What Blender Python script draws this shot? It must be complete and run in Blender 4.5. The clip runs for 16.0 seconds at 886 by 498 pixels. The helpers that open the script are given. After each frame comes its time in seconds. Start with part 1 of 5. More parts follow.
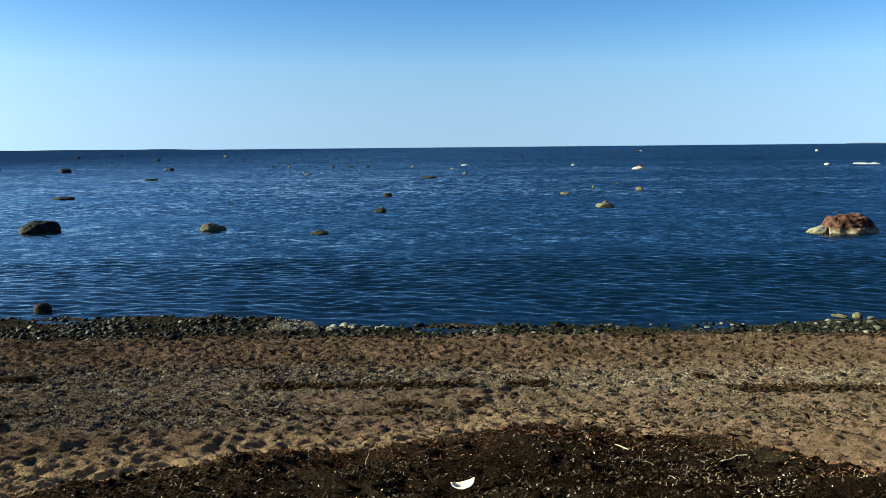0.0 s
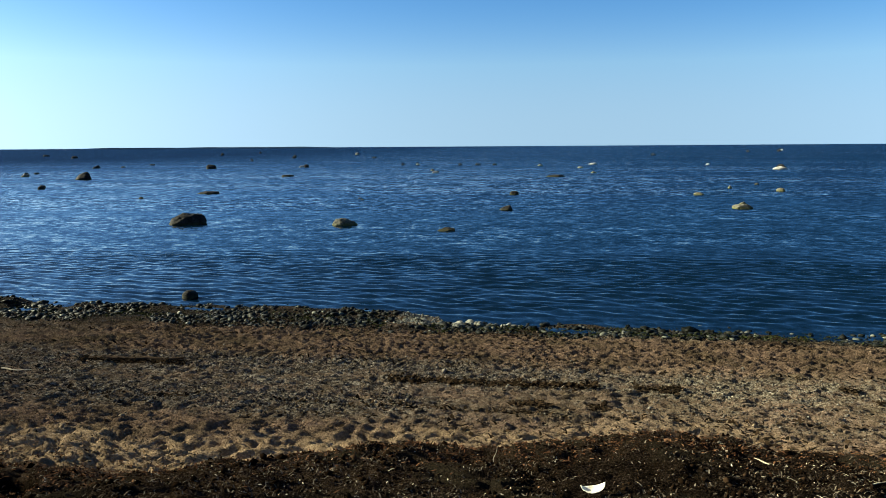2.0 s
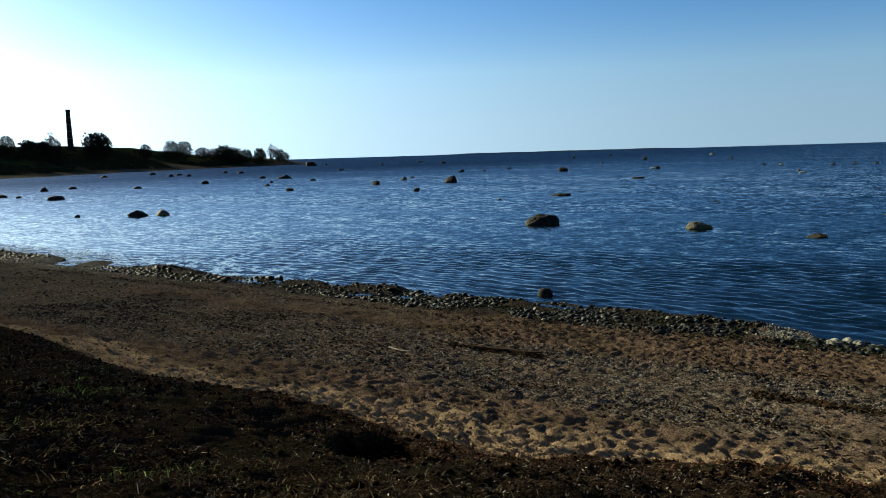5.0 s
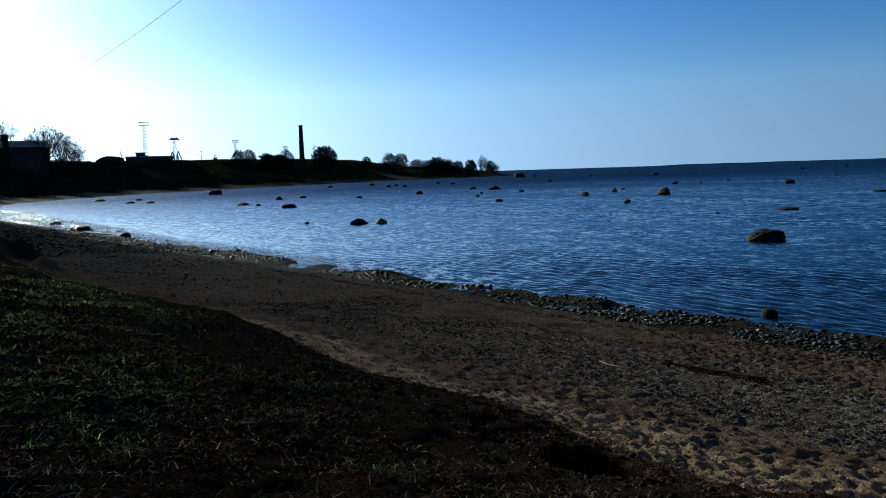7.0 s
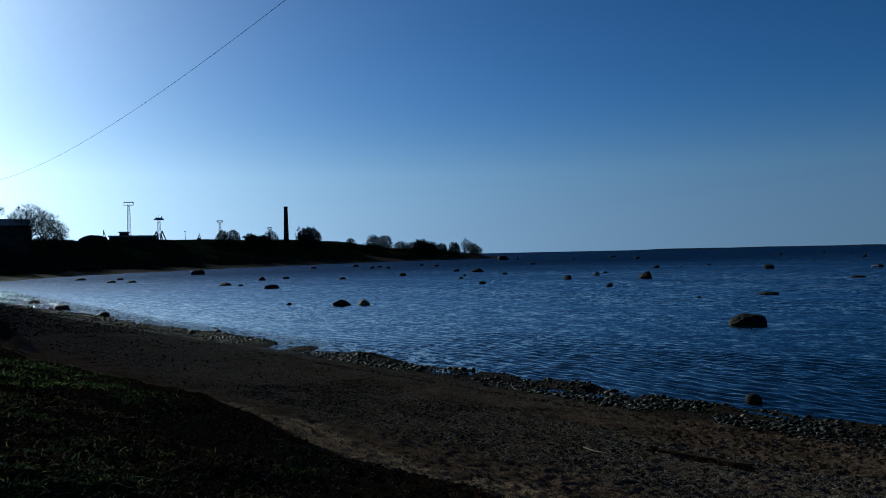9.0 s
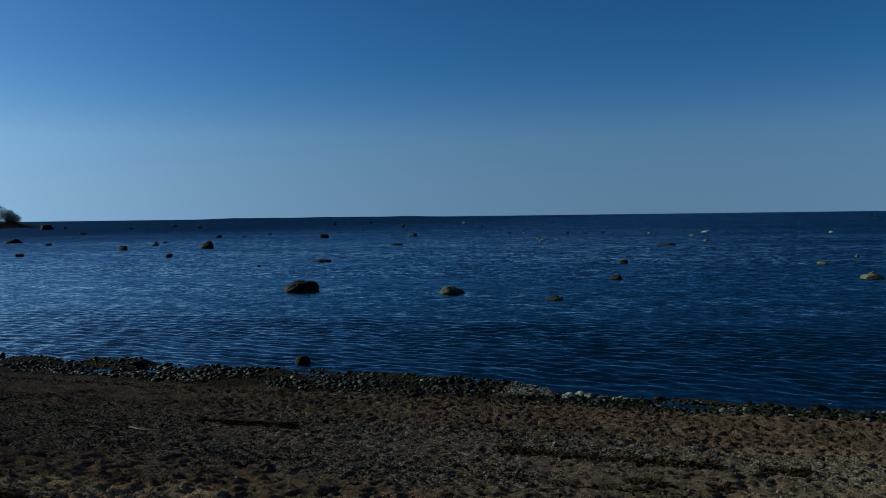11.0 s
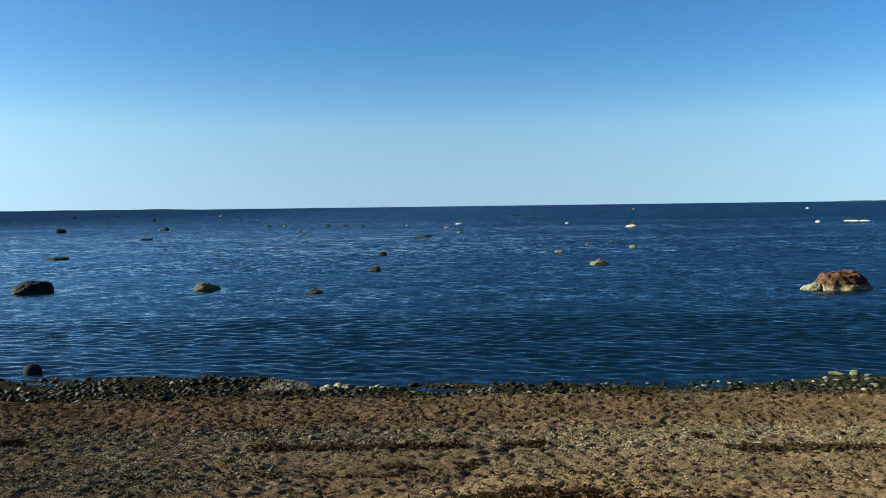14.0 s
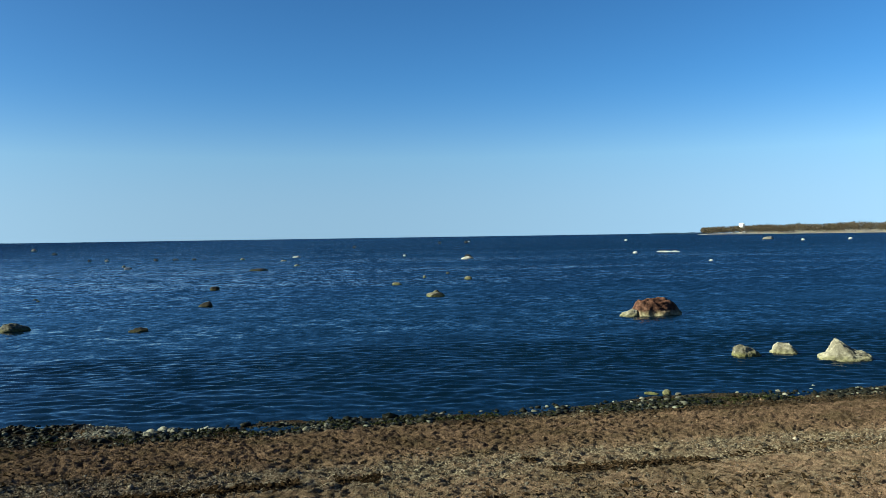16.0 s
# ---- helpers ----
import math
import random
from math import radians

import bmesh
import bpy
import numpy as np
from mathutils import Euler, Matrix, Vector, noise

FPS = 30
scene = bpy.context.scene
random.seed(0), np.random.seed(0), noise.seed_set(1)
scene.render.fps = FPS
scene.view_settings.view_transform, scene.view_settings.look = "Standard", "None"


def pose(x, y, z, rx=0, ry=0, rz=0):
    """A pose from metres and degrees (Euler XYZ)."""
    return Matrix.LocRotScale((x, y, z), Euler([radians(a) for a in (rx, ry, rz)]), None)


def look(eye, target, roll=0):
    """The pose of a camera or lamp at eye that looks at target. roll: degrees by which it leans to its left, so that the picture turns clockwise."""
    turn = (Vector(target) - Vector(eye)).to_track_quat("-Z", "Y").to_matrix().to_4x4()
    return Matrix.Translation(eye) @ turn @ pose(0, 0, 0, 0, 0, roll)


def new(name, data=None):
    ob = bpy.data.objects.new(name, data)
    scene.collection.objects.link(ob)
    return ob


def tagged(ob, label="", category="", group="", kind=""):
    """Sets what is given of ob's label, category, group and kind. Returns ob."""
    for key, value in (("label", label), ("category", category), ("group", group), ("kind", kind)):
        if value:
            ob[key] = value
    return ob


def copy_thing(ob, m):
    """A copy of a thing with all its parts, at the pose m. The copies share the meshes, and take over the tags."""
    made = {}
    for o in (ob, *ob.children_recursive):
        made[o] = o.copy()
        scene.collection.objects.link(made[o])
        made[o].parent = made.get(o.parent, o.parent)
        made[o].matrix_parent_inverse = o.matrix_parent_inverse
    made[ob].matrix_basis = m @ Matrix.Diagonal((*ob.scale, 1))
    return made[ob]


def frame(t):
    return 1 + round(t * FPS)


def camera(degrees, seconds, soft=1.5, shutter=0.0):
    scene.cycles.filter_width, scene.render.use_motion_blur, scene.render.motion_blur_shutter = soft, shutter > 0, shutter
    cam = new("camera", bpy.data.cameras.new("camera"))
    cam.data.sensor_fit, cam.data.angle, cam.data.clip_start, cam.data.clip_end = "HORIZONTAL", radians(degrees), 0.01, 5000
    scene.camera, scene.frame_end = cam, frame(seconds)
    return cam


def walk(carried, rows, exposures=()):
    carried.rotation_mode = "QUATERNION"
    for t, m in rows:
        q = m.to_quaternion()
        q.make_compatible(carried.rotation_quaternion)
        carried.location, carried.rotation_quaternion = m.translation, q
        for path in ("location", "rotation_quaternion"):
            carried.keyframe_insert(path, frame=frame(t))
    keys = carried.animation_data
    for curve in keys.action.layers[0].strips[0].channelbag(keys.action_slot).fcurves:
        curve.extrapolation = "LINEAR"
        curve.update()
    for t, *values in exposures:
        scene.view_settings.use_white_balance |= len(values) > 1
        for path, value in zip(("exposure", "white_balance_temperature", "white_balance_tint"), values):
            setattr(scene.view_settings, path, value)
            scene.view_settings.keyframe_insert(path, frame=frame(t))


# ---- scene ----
cam = camera(59.35, 16.0, soft=0.7)
EYE = 4.6
# seconds, x, y, yaw, pitch, roll: the camera turns on the spot at arm's length
ROWS = [
    (0.0, -0.000, 0.000, 0.00, -7.50, 0.54),
    (0.5, -0.015, -0.000, 1.80, -7.44, 0.83),
    (1.0, -0.036, -0.001, 4.17, -7.42, 0.80),
    (1.5, -0.057, -0.003, 6.66, -7.40, 0.53),
    (2.0, -0.079, -0.006, 9.24, -7.56, 0.38),
    (2.5, -0.103, -0.011, 12.06, -7.74, 0.42),
    (3.0, -0.133, -0.018, 15.65, -7.76, 0.70),
    (3.5, -0.167, -0.029, 19.77, -7.35, 0.81),
    (4.0, -0.204, -0.044, 24.48, -7.34, 0.86),
    (4.5, -0.242, -0.063, 29.39, -7.29, 1.26),
    (5.0, -0.278, -0.086, 34.40, -6.95, 1.68),
    (5.2, -0.293, -0.096, 36.42, -6.91, 1.96),
    (7.3, -0.381, -0.181, 50.73, -5.35, 1.46),
    (7.5, -0.384, -0.184, 51.23, -4.91, 1.31),
    (8.0, -0.389, -0.190, 52.05, -2.21, 0.98),
    (8.5, -0.386, -0.186, 51.51, -0.21, 0.89),
    (9.0, -0.368, -0.166, 48.39, 0.33, 1.21),
    (9.5, -0.324, -0.122, 41.17, 0.03, 1.51),
    (10.0, -0.256, -0.072, 31.34, -0.83, 0.99),
    (10.2, -0.229, -0.056, 27.65, -1.09, 0.85),
    (12.3, -0.063, -0.004, 7.35, -3.46, 1.15),
    (12.5, -0.052, -0.003, 6.04, -3.52, 1.25),
    (13.0, -0.028, -0.001, 3.25, -3.29, 1.28),
    (13.5, -0.010, -0.000, 1.11, -3.15, 0.90),
    (14.0, 0.004, -0.000, -0.41, -3.19, 0.74),
    (14.5, 0.030, -0.001, -3.50, -3.17, 0.66),
    (15.0, 0.055, -0.003, -6.41, -1.99, 1.40),
    (15.5, 0.081, -0.007, -9.42, -0.92, 1.47),
    (16.0, 0.105, -0.011, -12.25, -0.95, 0.86),
]
# stops and kelvin: the exposure closes down as the view turns towards the sun
EXPOSURES = [(t, v + 1.8, k, -6 if t < 11 else -10) for t, v, k in (
    (0, 0.63, 5800), (3, 0.57, 5950), (4, 0.42, 6000), (4.5, 0.27, 6050), (5, 0.25, 6050), (7.5, -0.84, 4830), (8.0, -1.27, 4850), (8.5, -1.35, 4800), (9.2, -1.35, 4700),
    (10.2, -1.42, 4600), (12.5, 0.02, 5450), (13.0, 0.02, 5480), (13.5, 0.4, 5720), (14, 0.52, 5950), (15, 0.53, 5600), (16, 0.35, 5600))]
walk(cam, [(t, pose(x, y, EYE, 90 + pitch, roll, yaw)) for t, x, y, yaw, pitch, roll in ROWS], EXPOSURES)

# ---- light ----
SUN_AZ, SUN_EL = 93.0, 23.0          # degrees left of the line out to sea, degrees up
world = bpy.data.worlds.new("sky")
scene.world = world
world.use_nodes = True
wn = world.node_tree.nodes
sky = wn.new("ShaderNodeTexSky")
sky.sky_type = "NISHITA"
sky.sun_disc = False
sky.sun_elevation = radians(SUN_EL)
sky.sun_rotation = radians(-SUN_AZ)
sky.air_density, sky.dust_density, sky.ozone_density = 0.75, 1.35, 3.0
sky.altitude = 300
# clear dry air: deep blue away from the sun; a pale haze lies on the horizon
deep = wn.new("ShaderNodeGamma")
deep.inputs[1].default_value = 1.3
way = wn.new("ShaderNodeTexCoord")
split = wn.new("ShaderNodeSeparateXYZ")
low = wn.new("ShaderNodeMapRange")
low.interpolation_type = "SMOOTHERSTEP"
low.inputs[1].default_value, low.inputs[2].default_value = -0.02, 0.22
low.inputs[3].default_value, low.inputs[4].default_value = 0.44, 0.0
grey = wn.new("ShaderNodeRGBToBW")
tint = wn.new("ShaderNodeMix")
tint.data_type, tint.blend_type = "RGBA", "MULTIPLY"
tint.inputs[0].default_value, tint.inputs[7].default_value = 1.0, (1.45, 1.46, 1.52, 1)
haze = wn.new("ShaderNodeMix")
haze.data_type = "RGBA"
rich = wn.new("ShaderNodeHueSaturation")
rich.inputs["Saturation"].default_value = 1.06
up = wn.new("ShaderNodeMath")
up.operation = "MAXIMUM"
up.inputs[1].default_value = 0.1
join = wn.new("ShaderNodeCombineXYZ")
for a, b in ((sky.outputs[0], deep.inputs[0]), (way.outputs["Generated"], split.inputs[0]), (split.outputs[2], low.inputs[0]), (split.outputs[2], up.inputs[0]),
             (split.outputs[0], join.inputs[0]), (split.outputs[1], join.inputs[1]), (up.outputs[0], join.inputs[2]), (join.outputs[0], sky.inputs[0]), (deep.outputs[0], grey.inputs[0]),
             (grey.outputs[0], tint.inputs[6]), (low.outputs[0], haze.inputs[0]), (deep.outputs[0], haze.inputs[6]), (tint.outputs[2], haze.inputs[7]), (haze.outputs[2], rich.inputs["Color"]), (rich.outputs[0], wn["Background"].inputs[0])):
    world.node_tree.links.new(a, b)
wn["Background"].inputs[1].default_value = 0.0215
sun = new("sun", bpy.data.lights.new("sun", "SUN"))
sun.data.energy, sun.data.angle, sun.data.color = 5.0, radians(0.55), (1.0, 0.82, 0.56)
a, e = radians(SUN_AZ), radians(SUN_EL)
sun.matrix_world = look((0, 0, 60), (60 * math.sin(a) * math.cos(e), -60 * math.cos(a) * math.cos(e), 60 - 60 * math.sin(e)))

# ---- materials ----
rnd = random.Random(5)
rng = np.random.default_rng(11)


class Nodes:
    """A material and short ways to add nodes to it."""

    def __init__(self, name, rough=0.8, metal=0.0):
        self.m = bpy.data.materials.new(name)
        self.m.use_nodes = True
        self.t = self.m.node_tree
        self.b = self.t.nodes["Principled BSDF"]
        self.b.inputs["Roughness"].default_value = rough
        self.b.inputs["Metallic"].default_value = metal
        self.b.inputs["Diffuse Roughness"].default_value = 1.0 if rough > 0.65 else 0.3

    def add(self, kind, **values):
        n = self.t.nodes.new(kind)
        for k, v in values.items():
            n.inputs[k].default_value = v
        return n

    def link(self, a, b):
        self.t.links.new(a, b)

    def coords(self):
        return self.add("ShaderNodeNewGeometry").outputs["Position"]

    def noise(self, scale, detail=4.0, rough=0.6, at=None):
        n = self.add("ShaderNodeTexNoise", Scale=scale, Detail=detail, Roughness=rough)
        self.link(at or self.coords(), n.inputs["Vector"])
        return n.outputs["Fac"]

    def cells(self, scale, at=None):
        n = self.add("ShaderNodeTexVoronoi", Scale=scale)
        self.link(at or self.coords(), n.inputs["Vector"])
        return n

    def ramp(self, fac, *stops):
        n = self.add("ShaderNodeValToRGB")
        el = n.color_ramp.elements
        while len(el) < len(stops):
            el.new(0.5)
        for s, (p, c) in zip(el, stops):
            s.position, s.color = p, (*c, 1)
        self.link(fac, n.inputs[0])
        return n.outputs[0]

    def mix(self, fac, a, b, kind="MIX"):
        n = self.add("ShaderNodeMix")
        n.data_type, n.blend_type = "RGBA", kind
        for v, i in ((fac, 0), (a, 6), (b, 7)):
            if isinstance(v, (int, float)):
                n.inputs[i].default_value = v
            elif isinstance(v, tuple):
                n.inputs[i].default_value = (*v, 1)
            else:
                self.link(v, n.inputs[i])
        return n.outputs[2]

    def math(self, kind, a, b=0.0):
        n = self.add("ShaderNodeMath")
        n.operation = kind
        for v, i in ((a, 0), (b, 1)):
            if isinstance(v, (int, float)):
                n.inputs[i].default_value = v
            else:
                self.link(v, n.inputs[i])
        return n.outputs[0]

    def colour(self, c):
        if isinstance(c, tuple):
            self.b.inputs["Base Color"].default_value = (*c, 1)
        else:
            self.link(c, self.b.inputs["Base Color"])

    def bump(self, height, strength=0.5, distance=0.02, normal=None):
        n = self.add("ShaderNodeBump", Strength=strength, Distance=distance)
        self.link(height, n.inputs["Height"])
        if normal:
            self.link(normal, n.inputs["Normal"])
        self.link(n.outputs[0], self.b.inputs["Normal"])
        return n.outputs[0]


def simple(name, dark, light, scale, rough=0.8, metal=0.0, bump=0.4, dist=0.02):
    """Two tones of one surface, mottled at two sizes, with fine relief."""
    n = Nodes(name, rough, metal)
    n.b.inputs["Specular IOR Level"].default_value = 0.5 if rough < 0.65 else 0.0
    c = n.ramp(n.noise(scale), (0.3, dark), (0.7, light))
    c = n.mix(n.ramp(n.noise(scale * 0.17), (0.35, (0, 0, 0)), (0.75, (1, 1, 1))), c, tuple(0.7 * v for v in dark))
    n.colour(c)
    n.bump(n.noise(scale * 2.5), bump, dist)
    return n.m


def ground_material():
    n = Nodes("beach", 0.9)
    spec = n.b.inputs["Specular IOR Level"]
    spec.default_value = 0.04
    zones = n.add("ShaderNodeAttribute")
    zones.attribute_name = "zones"
    sep = n.add("ShaderNodeSeparateColor")
    n.link(zones.outputs["Color"], sep.inputs[0])
    turf, gravel, wet = sep.outputs[0], sep.outputs[1], sep.outputs[2]
    shell = zones.outputs["Alpha"]
    pos = n.coords()
    grain = n.ramp(n.noise(36, 5, 0.8, pos), (0.36, (0, 0, 0)), (0.64, (1, 1, 1)))
    sand = n.mix(grain, (0.066, 0.046, 0.033), (0.24, 0.166, 0.12))
    sand = n.mix(n.ramp(n.noise(0.9, 5, 0.65, pos), (0.42, (0, 0, 0)), (0.66, (1, 1, 1))), sand, (0.085, 0.064, 0.042))
    sand = n.mix(n.ramp(n.noise(8, 6, 0.8, pos), (0.5, (0, 0, 0)), (0.6, (0.5, 0.5, 0.5))), sand, (0.035, 0.027, 0.019))
    dry = n.add("ShaderNodeAttribute")
    dry.attribute_name = "dry_sand"
    loose = n.mix(grain, (0.185, 0.132, 0.082), (0.44, 0.325, 0.21))
    loose = n.mix(n.ramp(n.noise(3, 5, 0.7, pos), (0.5, (0, 0, 0)), (0.68, (0.7, 0.7, 0.7))), loose, (0.12, 0.088, 0.056))
    sand = n.mix(dry.outputs["Fac"], sand, loose)
    cell = n.cells(26, pos)
    stones = n.ramp(cell.outputs["Color"], (0.0, (0.012, 0.011, 0.009)), (0.5, (0.074, 0.065, 0.055)), (1.0, (0.32, 0.284, 0.24)))
    shells = n.ramp(cell.outputs["Color"], (0.0, (0.02, 0.016, 0.012)), (0.4, (0.08, 0.067, 0.05)), (1.0, (0.32, 0.285, 0.22)))
    stones = n.mix(shell, stones, shells)
    patch = n.ramp(n.noise(2.2, 6, 0.75, pos), (0.38, (0.15, 0.15, 0.15)), (0.6, (1, 1, 1)))
    col = n.mix(n.math("MULTIPLY", gravel, patch), sand, stones)
    soil = n.ramp(n.noise(5, 6, 0.75, pos), (0.3, (0.003, 0.0022, 0.0015)), (0.52, (0.012, 0.0085, 0.0055)), (0.72, (0.032, 0.022, 0.013)))
    soil = n.mix(n.ramp(n.noise(1.7, 5, 0.7, pos), (0.5, (0, 0, 0)), (0.62, (1, 1, 1))), soil, (0.017, 0.011, 0.006))
    soil = n.mix(n.ramp(n.noise(42, 4, 0.85, pos), (0.5, (0, 0, 0)), (0.6, (1, 1, 1))), soil, (0.062, 0.044, 0.033))
    soil = n.mix(shell, soil, n.mix(1.0, soil, (0.36, 0.37, 0.4), "MULTIPLY"))
    moss = n.mix(n.ramp(n.noise(0.8, 5, 0.6, pos), (0.5, (0, 0, 0)), (0.65, (1, 1, 1))), soil, (0.021, 0.018, 0.012))
    place = n.add("ShaderNodeSeparateXYZ")
    n.link(pos, place.inputs[0])
    away = n.add("ShaderNodeMapRange")
    n.link(place.outputs[0], away.inputs[0])
    away.inputs[1].default_value, away.inputs[2].default_value = -120, -170
    meadow = n.ramp(n.noise(0.16, 5, 0.7, pos), (0.35, (0.008, 0.009, 0.004)), (0.65, (0.026, 0.032, 0.012)))
    moss = n.mix(away.outputs[0], moss, meadow)
    # dark gravel towards the sun, its backlit self-shadow put into the colour
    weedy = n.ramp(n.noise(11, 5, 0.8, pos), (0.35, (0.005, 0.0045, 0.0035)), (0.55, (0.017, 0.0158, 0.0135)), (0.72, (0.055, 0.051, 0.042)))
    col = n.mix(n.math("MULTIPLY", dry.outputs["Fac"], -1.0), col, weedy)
    col = n.mix(turf, col, moss)
    peat = n.ramp(n.noise(20, 4, 0.7, pos), (0.4, (0.0015, 0.0012, 0.001)), (0.7, (0.006, 0.0045, 0.003)))
    col = n.mix(n.math("MULTIPLY", turf, gravel), col, peat)
    damp = n.mix(1.0, col, (0.26, 0.25, 0.23), "MULTIPLY")
    n.colour(n.mix(wet, col, damp))
    r = n.add("ShaderNodeMapRange")
    n.link(wet, r.inputs[0])
    r.inputs[3].default_value, r.inputs[4].default_value = 0.92, 0.65
    n.link(r.outputs[0], n.b.inputs["Roughness"])
    g = n.add("ShaderNodeMapRange")
    n.link(wet, g.inputs[0])
    g.inputs[3].default_value, g.inputs[4].default_value = 0.0, 0.008
    n.link(g.outputs[0], spec)
    h = n.math("ADD", n.math("MULTIPLY", n.noise(34, 5, 0.85, pos), 1.9), n.math("MULTIPLY", gravel, n.math("SUBTRACT", 1.0, cell.outputs["Distance"])))
    rub = n.bump(n.noise(13, 4, 0.75, pos), 1.0, 0.062)
    n.bump(h, 0.95, 0.045, rub)
    return n.m


def water_material():
    n = Nodes("sea_water", 0.06)
    pos = n.coords()
    n.colour(n.mix(n.noise(0.03, 3, 0.5, pos), (0.0006, 0.0026, 0.007), (0.0011, 0.0046, 0.011)))
    n.b.inputs["IOR"].default_value = 1.333
    stretch = n.add("ShaderNodeMapping")
    stretch.inputs["Scale"].default_value = (0.85, 1.0, 1.0)
    stretch.inputs["Rotation"].default_value = (0, 0, 0.35)
    n.link(pos, stretch.inputs[0])
    # wavelets tilt the surface by a few degrees each way, whatever the distance
    total = None
    for size, share in ((6.0, 0.55), (2.2, 0.75), (0.8, 0.42), (0.3, 0.13)):
        tilt = n.add("ShaderNodeTexNoise", Scale=size, Detail=3.0, Roughness=0.7)
        n.link(stretch.outputs[0], tilt.inputs["Vector"])
        weigh = n.add("ShaderNodeVectorMath")
        weigh.operation = "MULTIPLY_ADD"
        n.link(tilt.outputs["Color"], weigh.inputs[0])
        weigh.inputs[1].default_value = (share, share, share)
        weigh.inputs[2].default_value = (-0.5 * share, -0.5 * share, -0.5 * share)
        if total:
            both = n.add("ShaderNodeVectorMath")
            n.link(total, both.inputs[0])
            n.link(weigh.outputs[0], both.inputs[1])
            total = both.outputs[0]
        else:
            total = weigh.outputs[0]
    scaled = n.add("ShaderNodeVectorMath")
    scaled.operation = "MULTIPLY"
    n.link(total, scaled.inputs[0])
    gust = n.ramp(n.noise(0.035, 4, 0.6, stretch.outputs[0]), (0.3, (0.5, 0.8, 0)), (0.7, (0.8, 1.3, 0)))
    sep = n.add("ShaderNodeSeparateXYZ")
    n.link(pos, sep.inputs[0])
    sheltered = n.add("ShaderNodeMapRange")
    n.link(sep.outputs[1], sheltered.inputs[0])
    sheltered.inputs[1].default_value, sheltered.inputs[2].default_value = 20, 110
    sheltered.inputs[3].default_value, sheltered.inputs[4].default_value = 0.5, 1.0
    lapping = n.add("ShaderNodeMapRange")
    n.link(sep.outputs[0], lapping.inputs[0])
    lapping.inputs[1].default_value, lapping.inputs[2].default_value = -46, -18
    lapping.inputs[3].default_value, lapping.inputs[4].default_value = 1.0, 0.0
    edge = n.add("ShaderNodeMapRange")
    curve = n.add("ShaderNodeMapRange")
    n.link(sep.outputs[0], curve.inputs[0])
    curve.inputs[1].default_value, curve.inputs[2].default_value = -60, -190
    curve.inputs[3].default_value, curve.inputs[4].default_value = 0.0, 12.0
    n.link(n.math("SUBTRACT", sep.outputs[1], curve.outputs[0]), edge.inputs[0])
    edge.inputs[1].default_value, edge.inputs[2].default_value = 21.6, 24.0
    edge.inputs[3].default_value, edge.inputs[4].default_value = 3.6, 0.0
    rough_water = n.math("ADD", sheltered.outputs[0], n.math("MULTIPLY", edge.outputs[0], lapping.outputs[0]))
    lanes = n.add("ShaderNodeMapping")
    lanes.inputs["Scale"].default_value = (0.005, 0.045, 1.0)
    lanes.inputs["Rotation"].default_value = (0, 0, 0.1)
    n.link(pos, lanes.inputs[0])
    slick = n.ramp(n.noise(1.0, 5, 0.65, lanes.outputs[0]), (0.4, (0.6, 0.6, 0.6)), (0.58, (1.1, 1.1, 1.1)))
    n.link(n.mix(1.0, n.mix(1.0, gust, rough_water, "MULTIPLY"), slick, "MULTIPLY"), scaled.inputs[1])
    summed = n.add("ShaderNodeVectorMath")
    lean = n.add("ShaderNodeVectorMath")
    n.link(scaled.outputs[0], lean.inputs[0])
    # the faces of the waves that show lean towards the beach, more so out in the open bay
    out = n.add("ShaderNodeMapRange")
    n.link(sep.outputs[1], out.inputs[0])
    out.inputs[1].default_value, out.inputs[2].default_value = 25, 260
    out.inputs[3].default_value, out.inputs[4].default_value = -0.1, -0.21
    aside = n.add("ShaderNodeMapRange")
    n.link(sep.outputs[0], aside.inputs[0])
    aside.inputs[1].default_value, aside.inputs[2].default_value = 28, -200
    aside.inputs[3].default_value, aside.inputs[4].default_value = -0.12, 0.2
    slope = n.add("ShaderNodeCombineXYZ")
    n.link(aside.outputs[0], slope.inputs[0])
    n.link(out.outputs[0], slope.inputs[1])
    n.link(slope.outputs[0], lean.inputs[1])
    n.link(lean.outputs[0], summed.inputs[0])
    n.link(n.add("ShaderNodeNewGeometry").outputs["Normal"], summed.inputs[1])
    unit = n.add("ShaderNodeVectorMath")
    unit.operation = "NORMALIZE"
    n.link(summed.outputs[0], unit.inputs[0])
    n.link(unit.outputs[0], n.b.inputs["Normal"])
    return n.m


